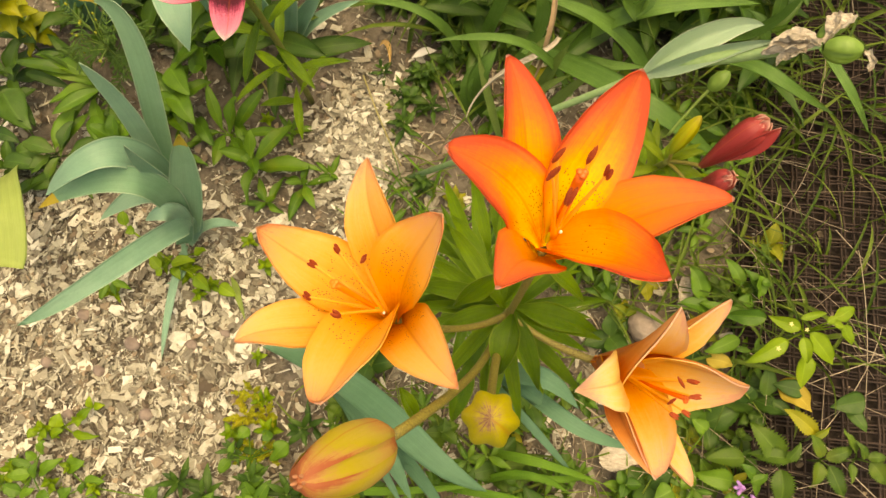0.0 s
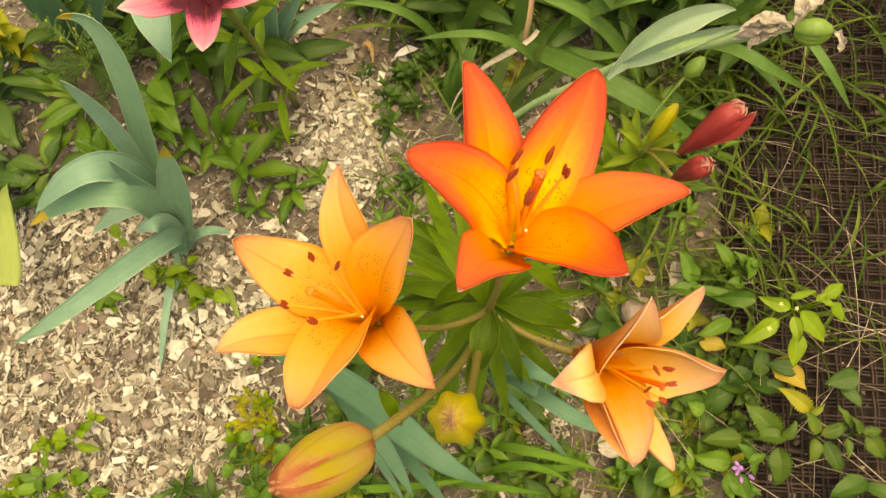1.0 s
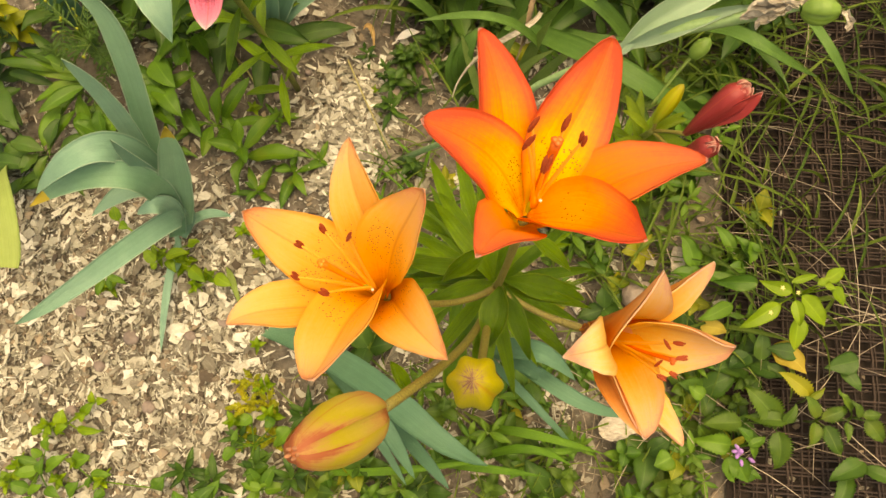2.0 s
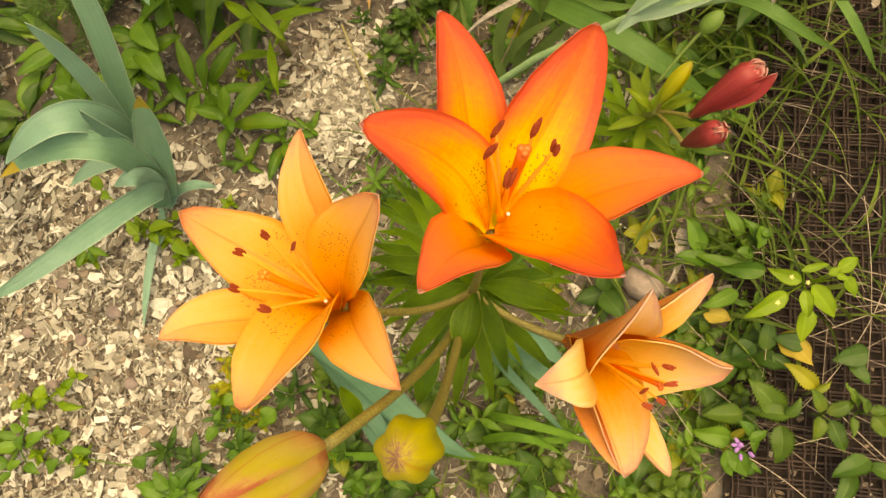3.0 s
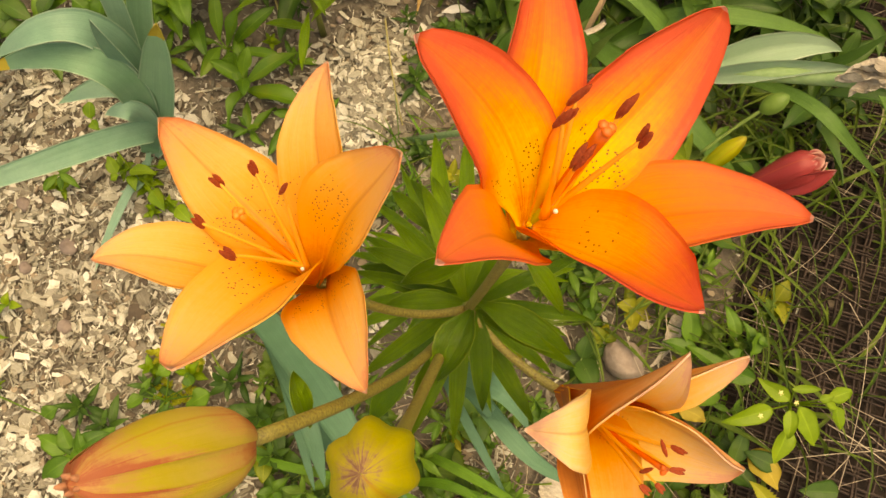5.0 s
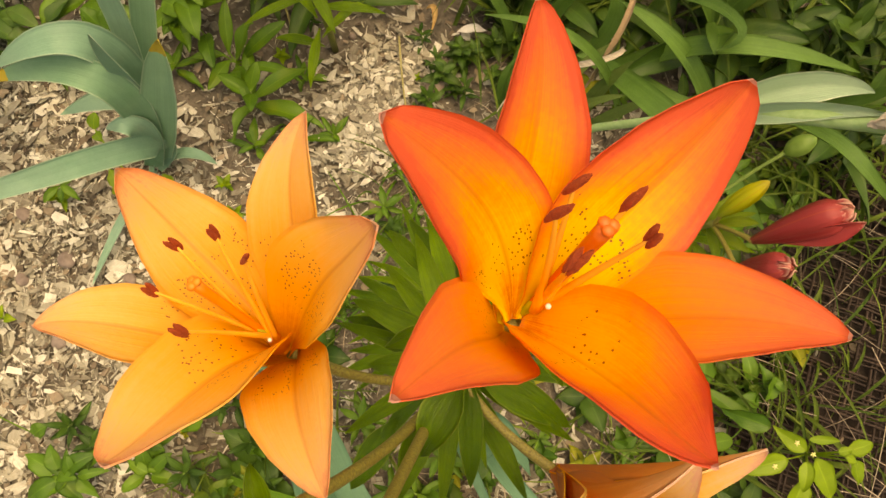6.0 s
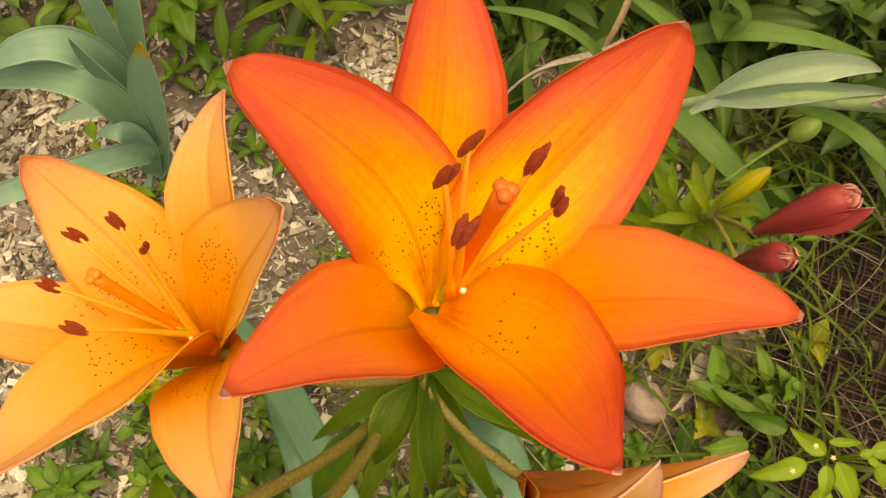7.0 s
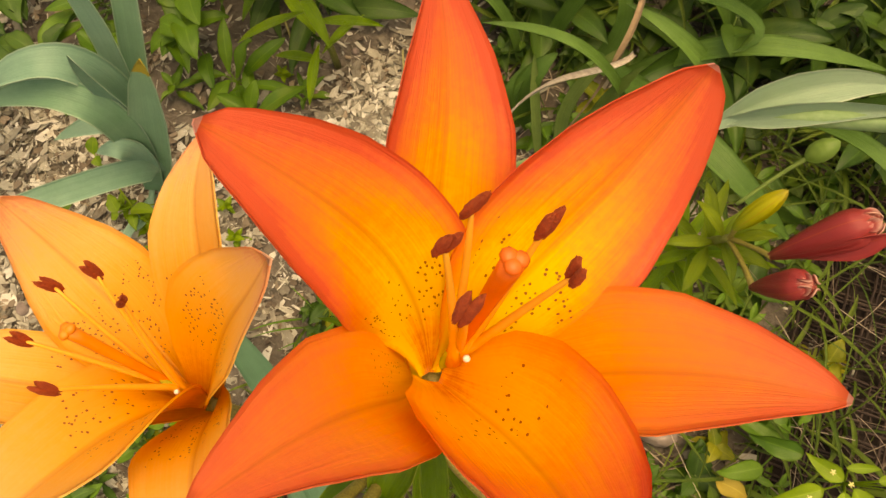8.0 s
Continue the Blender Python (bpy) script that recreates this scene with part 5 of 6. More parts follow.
leafy("leafy_weed", (-0.219, -0.212), "soft green weed at the edge of the wood chips", "weed", [((-0.207, -0.199, 0.04), (-0.253, -0.201, 0.04), 0.022), ((-0.206, -0.195, 0.04), (-0.187, -0.155, 0.05), 0.024), ((-0.197, -0.201, 0.04), (-0.165, -0.208, 0.03), 0.022), ((-0.206, -0.21, 0.04), (-0.236, -0.242, 0.03), 0.024), ((-0.201, -0.199, 0.05), (-0.222, -0.175, 0.06), 0.016), ((-0.196, -0.196, 0.05), (-0.17, -0.174, 0.04), 0.014)], M_WEED, OVATE, 0.05, 16, seed=31)
leafy("leafy_weed", (-0.141, -0.166), "low green weed among the wood chips below the lily", "weed", [((-0.137, -0.155, 0.03), (-0.154, -0.128, 0.05), 0.022), ((-0.132, -0.155, 0.03), (-0.12, -0.122, 0.04), 0.02), ((-0.129, -0.157, 0.03), (-0.099, -0.147, 0.03), 0.02), ((-0.136, -0.161, 0.03), (-0.147, -0.19, 0.03), 0.018), ((-0.132, -0.155, 0.04), (-0.161, -0.154, 0.04), 0.016)], M_BRIGHTER, OVATE, 0.05, 16, seed=32)
leafy("dock_weed", (-0.613, 0.241), "broad dark green leaves behind the iris fan", "weed", [((-0.583, 0.23, 0.05), (-0.601, 0.194, 0.05), 0.03), ((-0.572, 0.234, 0.06), (-0.626, 0.235, 0.06), 0.034), ((-0.565, 0.238, 0.06), (-0.558, 0.283, 0.07), 0.03), ((-0.569, 0.229, 0.05), (-0.578, 0.191, 0.04), 0.024)], M_DEEP, LANCE, seed=33)
leafy("leafy_weed", (-0.529, 0.282), "bright green herb leaves behind the iris fan", "weed", [((-0.49, 0.271, 0.08), (-0.516, 0.273, 0.1), 0.026), ((-0.481, 0.271, 0.08), (-0.485, 0.301, 0.1), 0.028), ((-0.473, 0.272, 0.08), (-0.458, 0.311, 0.09), 0.026), ((-0.48, 0.269, 0.07), (-0.452, 0.279, 0.06), 0.022), ((-0.486, 0.265, 0.07), (-0.496, 0.235, 0.05), 0.022)], M_WEED, OVATE, 0.06, 16, seed=34)
leafy("leafy_weed", (-0.237, -0.219), "broad soft green weed at the edge of the chips", "weed", [((-0.224, -0.207, 0.04), (-0.266, -0.21, 0.04), 0.028), ((-0.22, -0.201, 0.05), (-0.245, -0.183, 0.05), 0.022), ((-0.215, -0.202, 0.05), (-0.188, -0.164, 0.05), 0.026), ((-0.215, -0.209, 0.04), (-0.181, -0.219, 0.03), 0.026), ((-0.218, -0.215, 0.04), (-0.236, -0.251, 0.03), 0.028), ((-0.216, -0.206, 0.05), (-0.192, -0.195, 0.06), 0.016)], M_WEED, OVATE, 0.05, 16, seed=35)
leafy("chickweed", (-0.454, -0.155), "trailing chickweed with small rounded leaves on wood chips", "weed", [((-0.439, -0.139, 0.02), (-0.439, -0.118, 0.025), 0.022), ((-0.443, -0.15, 0.02), (-0.425, -0.139, 0.025), 0.018), ((-0.418, -0.126, 0.02), (-0.404, -0.117, 0.025), 0.018), ((-0.412, -0.12, 0.02), (-0.398, -0.099, 0.025), 0.015), ((-0.403, -0.101, 0.02), (-0.408, -0.085, 0.025), 0.013), ((-0.399, -0.098, 0.02), (-0.381, -0.091, 0.025), 0.013), ((-0.464, -0.158, 0.02), (-0.473, -0.149, 0.025), 0.017), ((-0.415, -0.141, 0.015), (-0.375, -0.133, 0.02), 0.015)], M_BRIGHT, OVATE, seed=41, fold=0.05, nu=10)
leafy("chickweed", (-0.46, -0.199), "low chickweed clump with bright green leaves", "weed", [((-0.442, -0.175, 0.03), (-0.44, -0.157, 0.035), 0.022), ((-0.445, -0.184, 0.03), (-0.459, -0.177, 0.035), 0.018), ((-0.448, -0.194, 0.03), (-0.481, -0.195, 0.035), 0.014), ((-0.433, -0.2, 0.03), (-0.406, -0.172, 0.035), 0.022), ((-0.444, -0.203, 0.03), (-0.473, -0.214, 0.035), 0.022), ((-0.44, -0.208, 0.03), (-0.438, -0.186, 0.035), 0.018), ((-0.447, -0.23, 0.03), (-0.474, -0.227, 0.035), 0.022), ((-0.448, -0.234, 0.03), (-0.429, -0.219, 0.035), 0.016), ((-0.442, -0.239, 0.03), (-0.448, -0.255, 0.035), 0.018), ((-0.424, -0.222, 0.03), (-0.399, -0.23, 0.035), 0.016)], M_BRIGHTER, OVATE, seed=42, fold=0.08, nu=12)
leafy("chickweed", (-0.396, -0.197), "small green weed seedlings among the wood chips", "weed", [((-0.405, -0.185, 0.02), (-0.381, -0.169, 0.025), 0.025), ((-0.374, -0.194, 0.02), (-0.343, -0.187, 0.025), 0.018), ((-0.398, -0.227, 0.02), (-0.386, -0.206, 0.025), 0.022), ((-0.374, -0.211, 0.02), (-0.371, -0.195, 0.025), 0.013), ((-0.28, -0.192, 0.02), (-0.27, -0.172, 0.025), 0.024), ((-0.349, -0.21, 0.02), (-0.358, -0.227, 0.025), 0.018)], M_BRIGHTER, OVATE, seed=43, fold=0.05, nu=12)
leafy("dock_weed", (-0.592, 0.355), "herb with long pointed green leaves under the iris fan", "weed", [((-0.564, 0.351, 0.05), (-0.694, 0.353, 0.055), 0.026), ((-0.554, 0.357, 0.055), (-0.665, 0.372, 0.06), 0.027), ((-0.536, 0.342, 0.07), (-0.59, 0.284, 0.075), 0.03), ((-0.575, 0.309, 0.05), (-0.578, 0.241, 0.055), 0.038), ((-0.556, 0.309, 0.045), (-0.568, 0.231, 0.05), 0.023), ((-0.546, 0.307, 0.05), (-0.493, 0.25, 0.055), 0.034)], M_WEED, LANCE, seed=44)
leafy("leafy_weed", (-0.468, 0.373), "broad-leaved green herb beneath the pink lily", "weed", [((-0.449, 0.401, 0.07), (-0.401, 0.365, 0.075), 0.042), ((-0.459, 0.348, 0.06), (-0.401, 0.35, 0.065), 0.035), ((-0.434, 0.367, 0.06), (-0.382, 0.325, 0.065), 0.038), ((-0.469, 0.303, 0.05), (-0.512, 0.305, 0.055), 0.037), ((-0.438, 0.337, 0.04), (-0.394, 0.309, 0.045), 0.031), ((-0.408, 0.397, 0.08), (-0.392, 0.436, 0.085), 0.027), ((-0.4, 0.347, 0.03), (-0.357, 0.309, 0.035), 0.027)], M_WEED, OVATE, seed=45, teeth=0.05, nu=16)
leafy("dock_weed", (-0.597, 0.23), "dark green broad-leaved weed low on the chips", "weed", [((-0.498, 0.26, 0.05), (-0.555, 0.226, 0.05), 0.047), ((-0.698, 0.307, 0.05), (-0.626, 0.259, 0.05), 0.057), ((-0.656, 0.204, 0.04), (-0.584, 0.213, 0.04), 0.03), ((-0.604, 0.238, 0.04), (-0.644, 0.22, 0.04), 0.033), ((-0.567, 0.208, 0.03), (-0.605, 0.175, 0.03), 0.029), ((-0.55, 0.226, 0.03), (-0.508, 0.185, 0.03), 0.029), ((-0.62, 0.165, 0.03), (-0.582, 0.199, 0.03), 0.022)], M_DEEP, OVATE, seed=46)
CREEPERS = [
    ("ground_ivy", "low creeping weed with scalloped round green leaves", 6, 0.042, 0.031, M_NETTLE, OVATE, 0.04, 0.2, 20),
    ("ground_ivy", "low creeping weed with broad dark leaves", 5, 0.05, 0.03, M_DEEP, OVATE, 0.03, 0.1, 16),
    ("clover_weed", "low soft green weed with rounded leaves", 7, 0.034, 0.021, M_WEED, OVATE, 0.045, 0.0, 10),
    ("clover_weed", "thin pale green weed with narrow leaves", 9, 0.045, 0.011, M_BRIGHTER, LANCE, 0.06, 0.0, 10),
    ("young_nettle", "small young nettle with saw-edged leaves", 6, 0.038, 0.025, M_NETTLE, OVATE, 0.05, 0.24, 22),
    ("clover_weed", "yellowing low weed with rounded leaves", 5, 0.03, 0.02, M_TIRED, OVATE, 0.03, 0.05, 12),
]
for k, (nm, lab, count, ln, wd, mt, pf, st, th, nu) in enumerate(CREEPERS):
    first = weed(nm, (U(0.3, 0.45), U(-0.05, 0.3), 0), lab, "weed", count, ln, wd, mt, pf, stem=st, rise=(-0.05, 0.45), teeth=th, nu=nu, group="creeping weeds", seed=12 + k)
    spread_weeds(first, [(U(0.16, 0.48), U(-0.1, 0.4), U(.45, 1.15)) for _ in range((11, 9, 14, 14, 8, 8)[k])] + [(U(0.36, 0.5), U(0.0, 0.22), U(.45, .9)) for _ in range((3, 2, 3, 3, 3, 3)[k])] + [(U(-0.08, 0.3), U(-0.2, 0.3), U(.6, 1.2)) for _ in range((3, 10, 20, 15, 3, 5)[k])] + [(U(0.0, 0.42), U(0.3, 0.6), U(.6, 1.3)) for _ in range((5, 8, 6, 7, 2, 2)[k])])
low = weed("low_herb", (0.0, 0.5, 0), "low dark green herb with small leaves shading the soil", "weed", 9, 0.034, 0.016, M_DEEP, OVATE, stem=0.045, rise=(0.0, 0.6), group="low herbs at the back of the path", seed=51)
spread_weeds(low, [(U(-0.1, 0.1), U(0.1, 0.34), U(.4, .9)) for _ in range(9)] + [(U(-0.12, 0.06), U(0.42, 0.62), U(.5, 1.2)) for _ in range(16)] + [(U(-0.2, -0.02), U(0.58, 0.72), U(.7, 1.3)) for _ in range(12)])
dark = weed("leafy_herb", (0.0, 0.6, 0), "dense dark green herb with broad pointed leaves", "weed", 9, 0.14, 0.036, M_DEEP, LANCE, stem=0.12, group="tall herbs behind the bed", seed=14, rise=(0.0, 0.9))
spread_weeds(dark, [(U(-0.2, 0.4), U(0.58, 0.95), U(.8, 1.3)) for _ in range(26)] + [(U(-0.62, -0.3), U(0.47, 0.8), U(.8, 1.2)) for _ in range(14)])

# tall bright weed with tiny yellow blooms, by the mat
tall = leafy("balsam_weed", (0.5, 0.25), "bright green weed with pointed oval leaves and tiny yellow blooms", "weed",
      [((0.486, 0.24, 0.13), (0.447, 0.249, 0.12), 0.021), ((0.476, 0.224, 0.12), (0.436, 0.185, 0.105), 0.026), ((0.501, 0.213, 0.12), (0.51, 0.173, 0.1), 0.027), ((0.498, 0.238, 0.13), (0.539, 0.211, 0.11), 0.028),
       ((0.489, 0.229, 0.135), (0.5, 0.199, 0.13), 0.018), ((0.484, 0.253, 0.13), (0.514, 0.268, 0.13), 0.011), ((0.523, 0.262, 0.135), (0.545, 0.284, 0.13), 0.02), ((0.534, 0.257, 0.13), (0.557, 0.24, 0.115), 0.021),
       ((0.512, 0.254, 0.14), (0.525, 0.266, 0.14), 0.011), ((0.52, 0.255, 0.14), (0.537, 0.254, 0.135), 0.01)], M_BRIGHT, OVATE, 0.03, 18, seed=8, arch=0.12)
for x, y, z in ((0.461, 0.207, 0.137), (0.471, 0.241, 0.138), (0.489, 0.238, 0.142)):
    part("bloom", join([blob((x, y, z), (.0013, .0013, .0012), (0, 0, 1), 7, 5)] + [blob((x + .0019 * math.cos(a * 1.26), y + .0019 * math.sin(a * 1.26), z), (.001, .0007, .0014), (math.cos(a * 1.26), math.sin(a * 1.26), .3), 6, 5) for a in range(5)]), M_PALEBLOOM, tall, "tiny pale yellow bloom")
leafy("balsam_weed", (0.43, 0.25), "smaller bright weed with pointed oval leaves", "weed", [((0.446, 0.245, 0.12), (0.396, 0.241, 0.1), 0.026), ((0.436, 0.223, 0.06), (0.395, 0.195, 0.055), 0.024), ((0.455, 0.252, 0.05), (0.377, 0.262, 0.04), 0.024)], M_BRIGHTER, OVATE, 0.03, 18, seed=9)

# nettles along the edge of the mat
leafy("nettle", (0.52, 0.08), "young nettle with saw-edged green leaves", "nettle",
      [((0.518, 0.08, 0.06), (0.466, 0.117, 0.07), 0.044), ((0.523, 0.086, 0.07), (0.471, 0.08, 0.06), 0.028), ((0.474, 0.073, 0.05), (0.427, 0.058, 0.045), 0.034), ((0.518, 0.07, 0.06), (0.526, 0.023, 0.04), 0.037), ((0.52, 0.082, 0.07), (0.527, 0.109, 0.08), 0.02)], M_NETTLE, OVATE, 0.3, 34, "young nettles", seed=10)
leafy("nettle", (0.572, 0.098), "young nettle with saw-edged green leaves on a dark stem", "nettle",
      [((0.565, 0.1, 0.06), (0.542, 0.122, 0.07), 0.022), ((0.57, 0.099, 0.06), (0.599, 0.123, 0.06), 0.024), ((0.567, 0.093, 0.05), (0.564, 0.058, 0.04), 0.026), ((0.579, 0.092, 0.05), (0.61, 0.058, 0.04), 0.028)], M_NETTLE, OVATE, 0.3, 30, "young nettles", seed=11)
leafy("nettle", (0.56, 0.12), "yellowing saw-edged nettle leaf on a short stem", "nettle", [((0.553, 0.127, 0.06), (0.508, 0.147, 0.06), 0.028), ((0.55, 0.12, 0.06), (0.57, 0.14, 0.06), 0.014)], M_TIRED, OVATE, 0.26, 28, "young nettles", seed=12)
leafy("nettle", (0.612, 0.108), "young nettle with small saw-edged green leaves", "nettle",
      [((0.606, 0.102, 0.05), (0.61, 0.077, 0.05), 0.017), ((0.63, 0.111, 0.05), (0.66, 0.088, 0.04), 0.03), ((0.607, 0.117, 0.06), (0.582, 0.141, 0.07), 0.019), ((0.618, 0.112, 0.06), (0.6, 0.13, 0.07), 0.016), ((0.621, 0.114, 0.06), (0.644, 0.122, 0.06), 0.018)], M_NETTLE, OVATE, 0.3, 30, "young nettles", seed=13)
leafy("broad_weed", (0.62, 0.185), "dark weed with smooth broad leaves over the mat", "weed",
      [((0.608, 0.185, 0.06), (0.568, 0.166, 0.055), 0.034), ((0.591, 0.172, 0.05), (0.62, 0.147, 0.05), 0.021)], M_DEEP, OVATE, seed=14, fold=0.05, group="broad-leaved weeds on the mat")
leafy("broad_weed", (0.63, 0.05), "dark weed with smooth broad leaves over the mat", "weed",
      [((0.633, 0.057, 0.05), (0.593, 0.023, 0.05), 0.032), ((0.64, 0.05, 0.04), (0.68, 0.04, 0.05), 0.024), ((0.62, 0.04, 0.04), (0.6, -0.02, 0.04), 0.026)], M_DEEP, OVATE, 0.12, 18, seed=15, fold=0.15, group="broad-leaved weeds on the mat")
leafy("broad_weed", (0.5, 0.165), "dark weed with smooth broad leaves under the others", "weed",
      [((0.534, 0.178, 0.05), (0.492, 0.177, 0.05), 0.027), ((0.471, 0.164, 0.05), (0.447, 0.139, 0.05), 0.031), ((0.49, 0.16, 0.04), (0.48, 0.2, 0.05), 0.026), ((0.5, 0.155, 0.04), (0.53, 0.145, 0.04), 0.02)], M_DEEP, OVATE, seed=16, fold=0.05, group="broad-leaved weeds on the mat")
leafy("broad_weed", (0.43, 0.3), "green weed with lobed leaves among the grass", "weed",
      [((0.385, 0.269, 0.04), (0.356, 0.306, 0.05), 0.03), ((0.398, 0.26, 0.04), (0.352, 0.253, 0.04), 0.027), ((0.456, 0.296, 0.05), (0.426, 0.32, 0.06), 0.028), ((0.447, 0.282, 0.05), (0.424, 0.268, 0.05), 0.022), ((0.449, 0.305, 0.07), (0.464, 0.304, 0.07), 0.015), ((0.448, 0.313, 0.07), (0.451, 0.283, 0.06), 0.024), ((0.43, 0.3, 0.05), (0.4, 0.33, 0.05), 0.022)], M_WEED, OVATE, 0.08, 16, seed=17, group="broad-leaved weeds on the mat")
leafy("broad_weed", (0.4, 0.05), "green weed with broad soft leaves beneath the lily", "weed",
      [((0.391, 0.008, 0.05), (0.371, -0.008, 0.05), 0.033), ((0.416, 0.032, 0.04), (0.405, 0.011, 0.04), 0.023), ((0.389, 0.072, 0.05), (0.383, 0.059, 0.05), 0.023), ((0.42, 0.094, 0.05), (0.399, 0.105, 0.05), 0.023)], M_BRIGHTER, OVATE, 0.05, 16, seed=18, group="broad-leaved weeds on the mat")

# dead-nettle in bloom
dn = leafy("dead_nettle", (0.475, 0.04), "dead-nettle with small mauve blooms over saw-edged leaves", "weed",
      [((0.463, 0.04, 0.05), (0.415, 0.036, 0.045), 0.033), ((0.469, 0.026, 0.05), (0.496, -0.001, 0.04), 0.032), ((0.462, 0.024, 0.05), (0.478, -0.005, 0.04), 0.029), ((0.483, 0.052, 0.07), (0.461, 0.062, 0.075), 0.018), ((0.48, 0.044, 0.07), (0.498, 0.06, 0.07), 0.016), ((0.485, 0.049, 0.07), (0.493, 0.029, 0.06), 0.012)], M_BRIGHTER, OVATE, 0.15, 22, seed=19)
for k in range(8):
    a = k * 2.4
    part("bloom", blob((0.471 + .008 * math.cos(a) * (k % 3), 0.034 + .007 * math.sin(a) * (k % 3), 0.068 + .003 * (k % 3)), (.003, .0026, .0046), (math.cos(a), math.sin(a), .6), 8, 6, 0.3), M_PURPLE, dn, "small mauve bloom")

# golden-leaved plant
weed("golden_shrub", (-0.69, 0.42, 0), "golden-green leafy garden plant with lobed leaves", "shrub", 34, 0.05, 0.032, M_GOLD, OVATE, stem=0.27, seed=41, rise=(-0.1, 0.35), teeth=0.15, nu=18)

# groundsel with fine cut leaves and yellow buds
gs = thing("groundsel", (-0.52, 0.39, 0), "feathery finely cut herb with small yellow bud heads", "weed")
part("stem", tube([(-0.52, 0.39, -0.004), (-0.515, 0.385, 0.1), (-0.505, 0.38, 0.2)], [0.002, 0.0016, 0.001], 6, 8), M_WEEDSTEM, gs)


def feather(base, tip, width):
    """A leaf cut into narrow leaflets along a midrib."""
    base, tip = Vector(base), Vector(tip)
    d = tip - base
    s = d.cross(Vector((0, 0, 1))).normalized()
    out = [tube([base, base.lerp(tip, .5) + Vector((0, 0, d.length * .12)), tip], [0.0009, 0.0004], 5, 8)]
    for i in range(2, 13):
        u = i / 13
        p = base.lerp(tip, u) + Vector((0, 0, d.length * .24 * u * (1 - u)))
        h = width * .5 * math.sin(math.pi * min(1, u * .8 + .2))
        for side in (-1, 1):
            q = p + s * (side * h * U(.45, 1.1)) + d * U(.04, .16) + Vector((0, 0, U(-.007, .007)))
            out.append(blade([p, p.lerp(q, .5) + Vector((0, 0, .002)), q], .0032 * U(.6, 1.2), (0, 0, 1), LANCE, 0, .0003, 4, 2))
            out.append(blade([p.lerp(q, .5), q + d * .05], .003, (0, 0, 1), LANCE, 0, .0003, 3, 2))
    return join(out)


for k in range(11):
    z = .03 + .016 * k
    th, L = k * 2.4, U(.055, .085)
    c = Vector((-0.517 + .004 * math.sin(k), 0.386, z))
    part("leaf", feather(c, c + Vector((math.cos(th) * L, math.sin(th) * L, U(-.01, .035))), U(.026, .036)), M_DEEP, gs, "finely cut feathery leaf")
for k in range(16):
    x, y, z = -0.507 + U(-.03, .035), 0.385 + U(-.045, .04), U(.18, .23)
    part("bud_stem", tube([(-0.507, 0.382, z - .05), (x * .5 - .2535, y * .5 + .191, z - .02), (x, y, z)], [0.0007, 0.0005], 5, 5), M_WEEDSTEM, gs)
    part("bud", blob((x, y, z), (.0018, .0018, .0027), (0, 0, 1), 8, 6), M_BUDDY, gs, "yellow-green flower bud")

# little mossy tufts on the chips
for x, y in [(-0.193, -0.021), (-0.165, -0.045), (-0.191, -0.055), (-0.171, -0.097), (-0.145, -0.091)]:
    tuft = thing("mossy_tuft", (x, y, 0), "tiny yellow-green tuft of finely cut leaves", "weed", "mossy tufts on the chips")
    for k in range(6):
        a, L = k * 1.1 + U(-.3, .3), U(.014, .026)
        part("leaf", feather((x, y, ground_height(x, y) + .003), (x + L * math.cos(a), y + L * math.sin(a), .012 + U(0, .012)), U(.009, .013)), M_MOSS, tuft)

# pale broad blade at the bed's edge, and a broad blue-green one
solo = thing("iris_plant", (-0.6, 0.16, 0), "single pale yellow-green iris blade bent over the chips", "iris")
part("leaf", blade([(-0.66, 0.2, 0.0), (-0.594, 0.176, 0.14), (-0.534, 0.128, 0.15), (-0.526, 0.052, 0.12)], 0.04, (0.1, 0, 1), BLUNT, 0.05, 0.0012, 18, 8), M_PALEBLADE, solo)
solo = thing("iris_plant", (-0.4, 0.5, 0), "broad blue-green iris blade drooping beneath a pink bloom", "iris")
part("leaf", blade([(-0.4, 0.5, 0.0), (-0.41, 0.47, 0.3), (-0.337, 0.39, 0.34), (-0.321, 0.349, 0.27)], 0.05, (0.1, -0.2, 1.0), LATE, 0.12, 0.0012, 20, 8, 0.04, 1.4), M_IRIS, solo)

solo = thing("iris_plant", (-0.62, 0.46, 0), "upright blue-green iris blades behind the herbs", "iris")
for pts, w in (([(-0.63, 0.46, 0.0), (-0.615, 0.44, 0.14), (-0.6, 0.46, 0.3)], 0.03), ([(-0.61, 0.47, 0.0), (-0.585, 0.44, 0.16), (-0.54, 0.45, 0.32)], 0.03), ([(-0.6, 0.475, 0.0), (-0.56, 0.46, 0.12), (-0.47, 0.5, 0.22)], 0.028)):
    part("leaf", blade(pts, w, (0.3, -0.9, 0.3), SWORD, 0.05, 0.0012, 16, 6), M_IRIS_GREEN, solo)


# ---- grass ----
def grass_blade(x, y, L, lean, w):
    th = U(0, 6.28)
    d = Vector((math.cos(th), math.sin(th), 0))
    p = Vector((x, y, ground_height(x, y) - .003))
    return blade([p, p + Vector((0, 0, L * .36)) + d * L * lean * .24, p + Vector((0, 0, L * .5)) + d * L * lean * .62, p + Vector((0, 0, L * max(.06, .68 - lean * .5))) + d * L * lean], w, (0.1, 0.2, 1) if lean > .6 else d.cross(Vector((0, 0, 1))), GRASS, 0.0, 0.0003, 7, 2, 0, 1, U(-60, 60), 0.35)


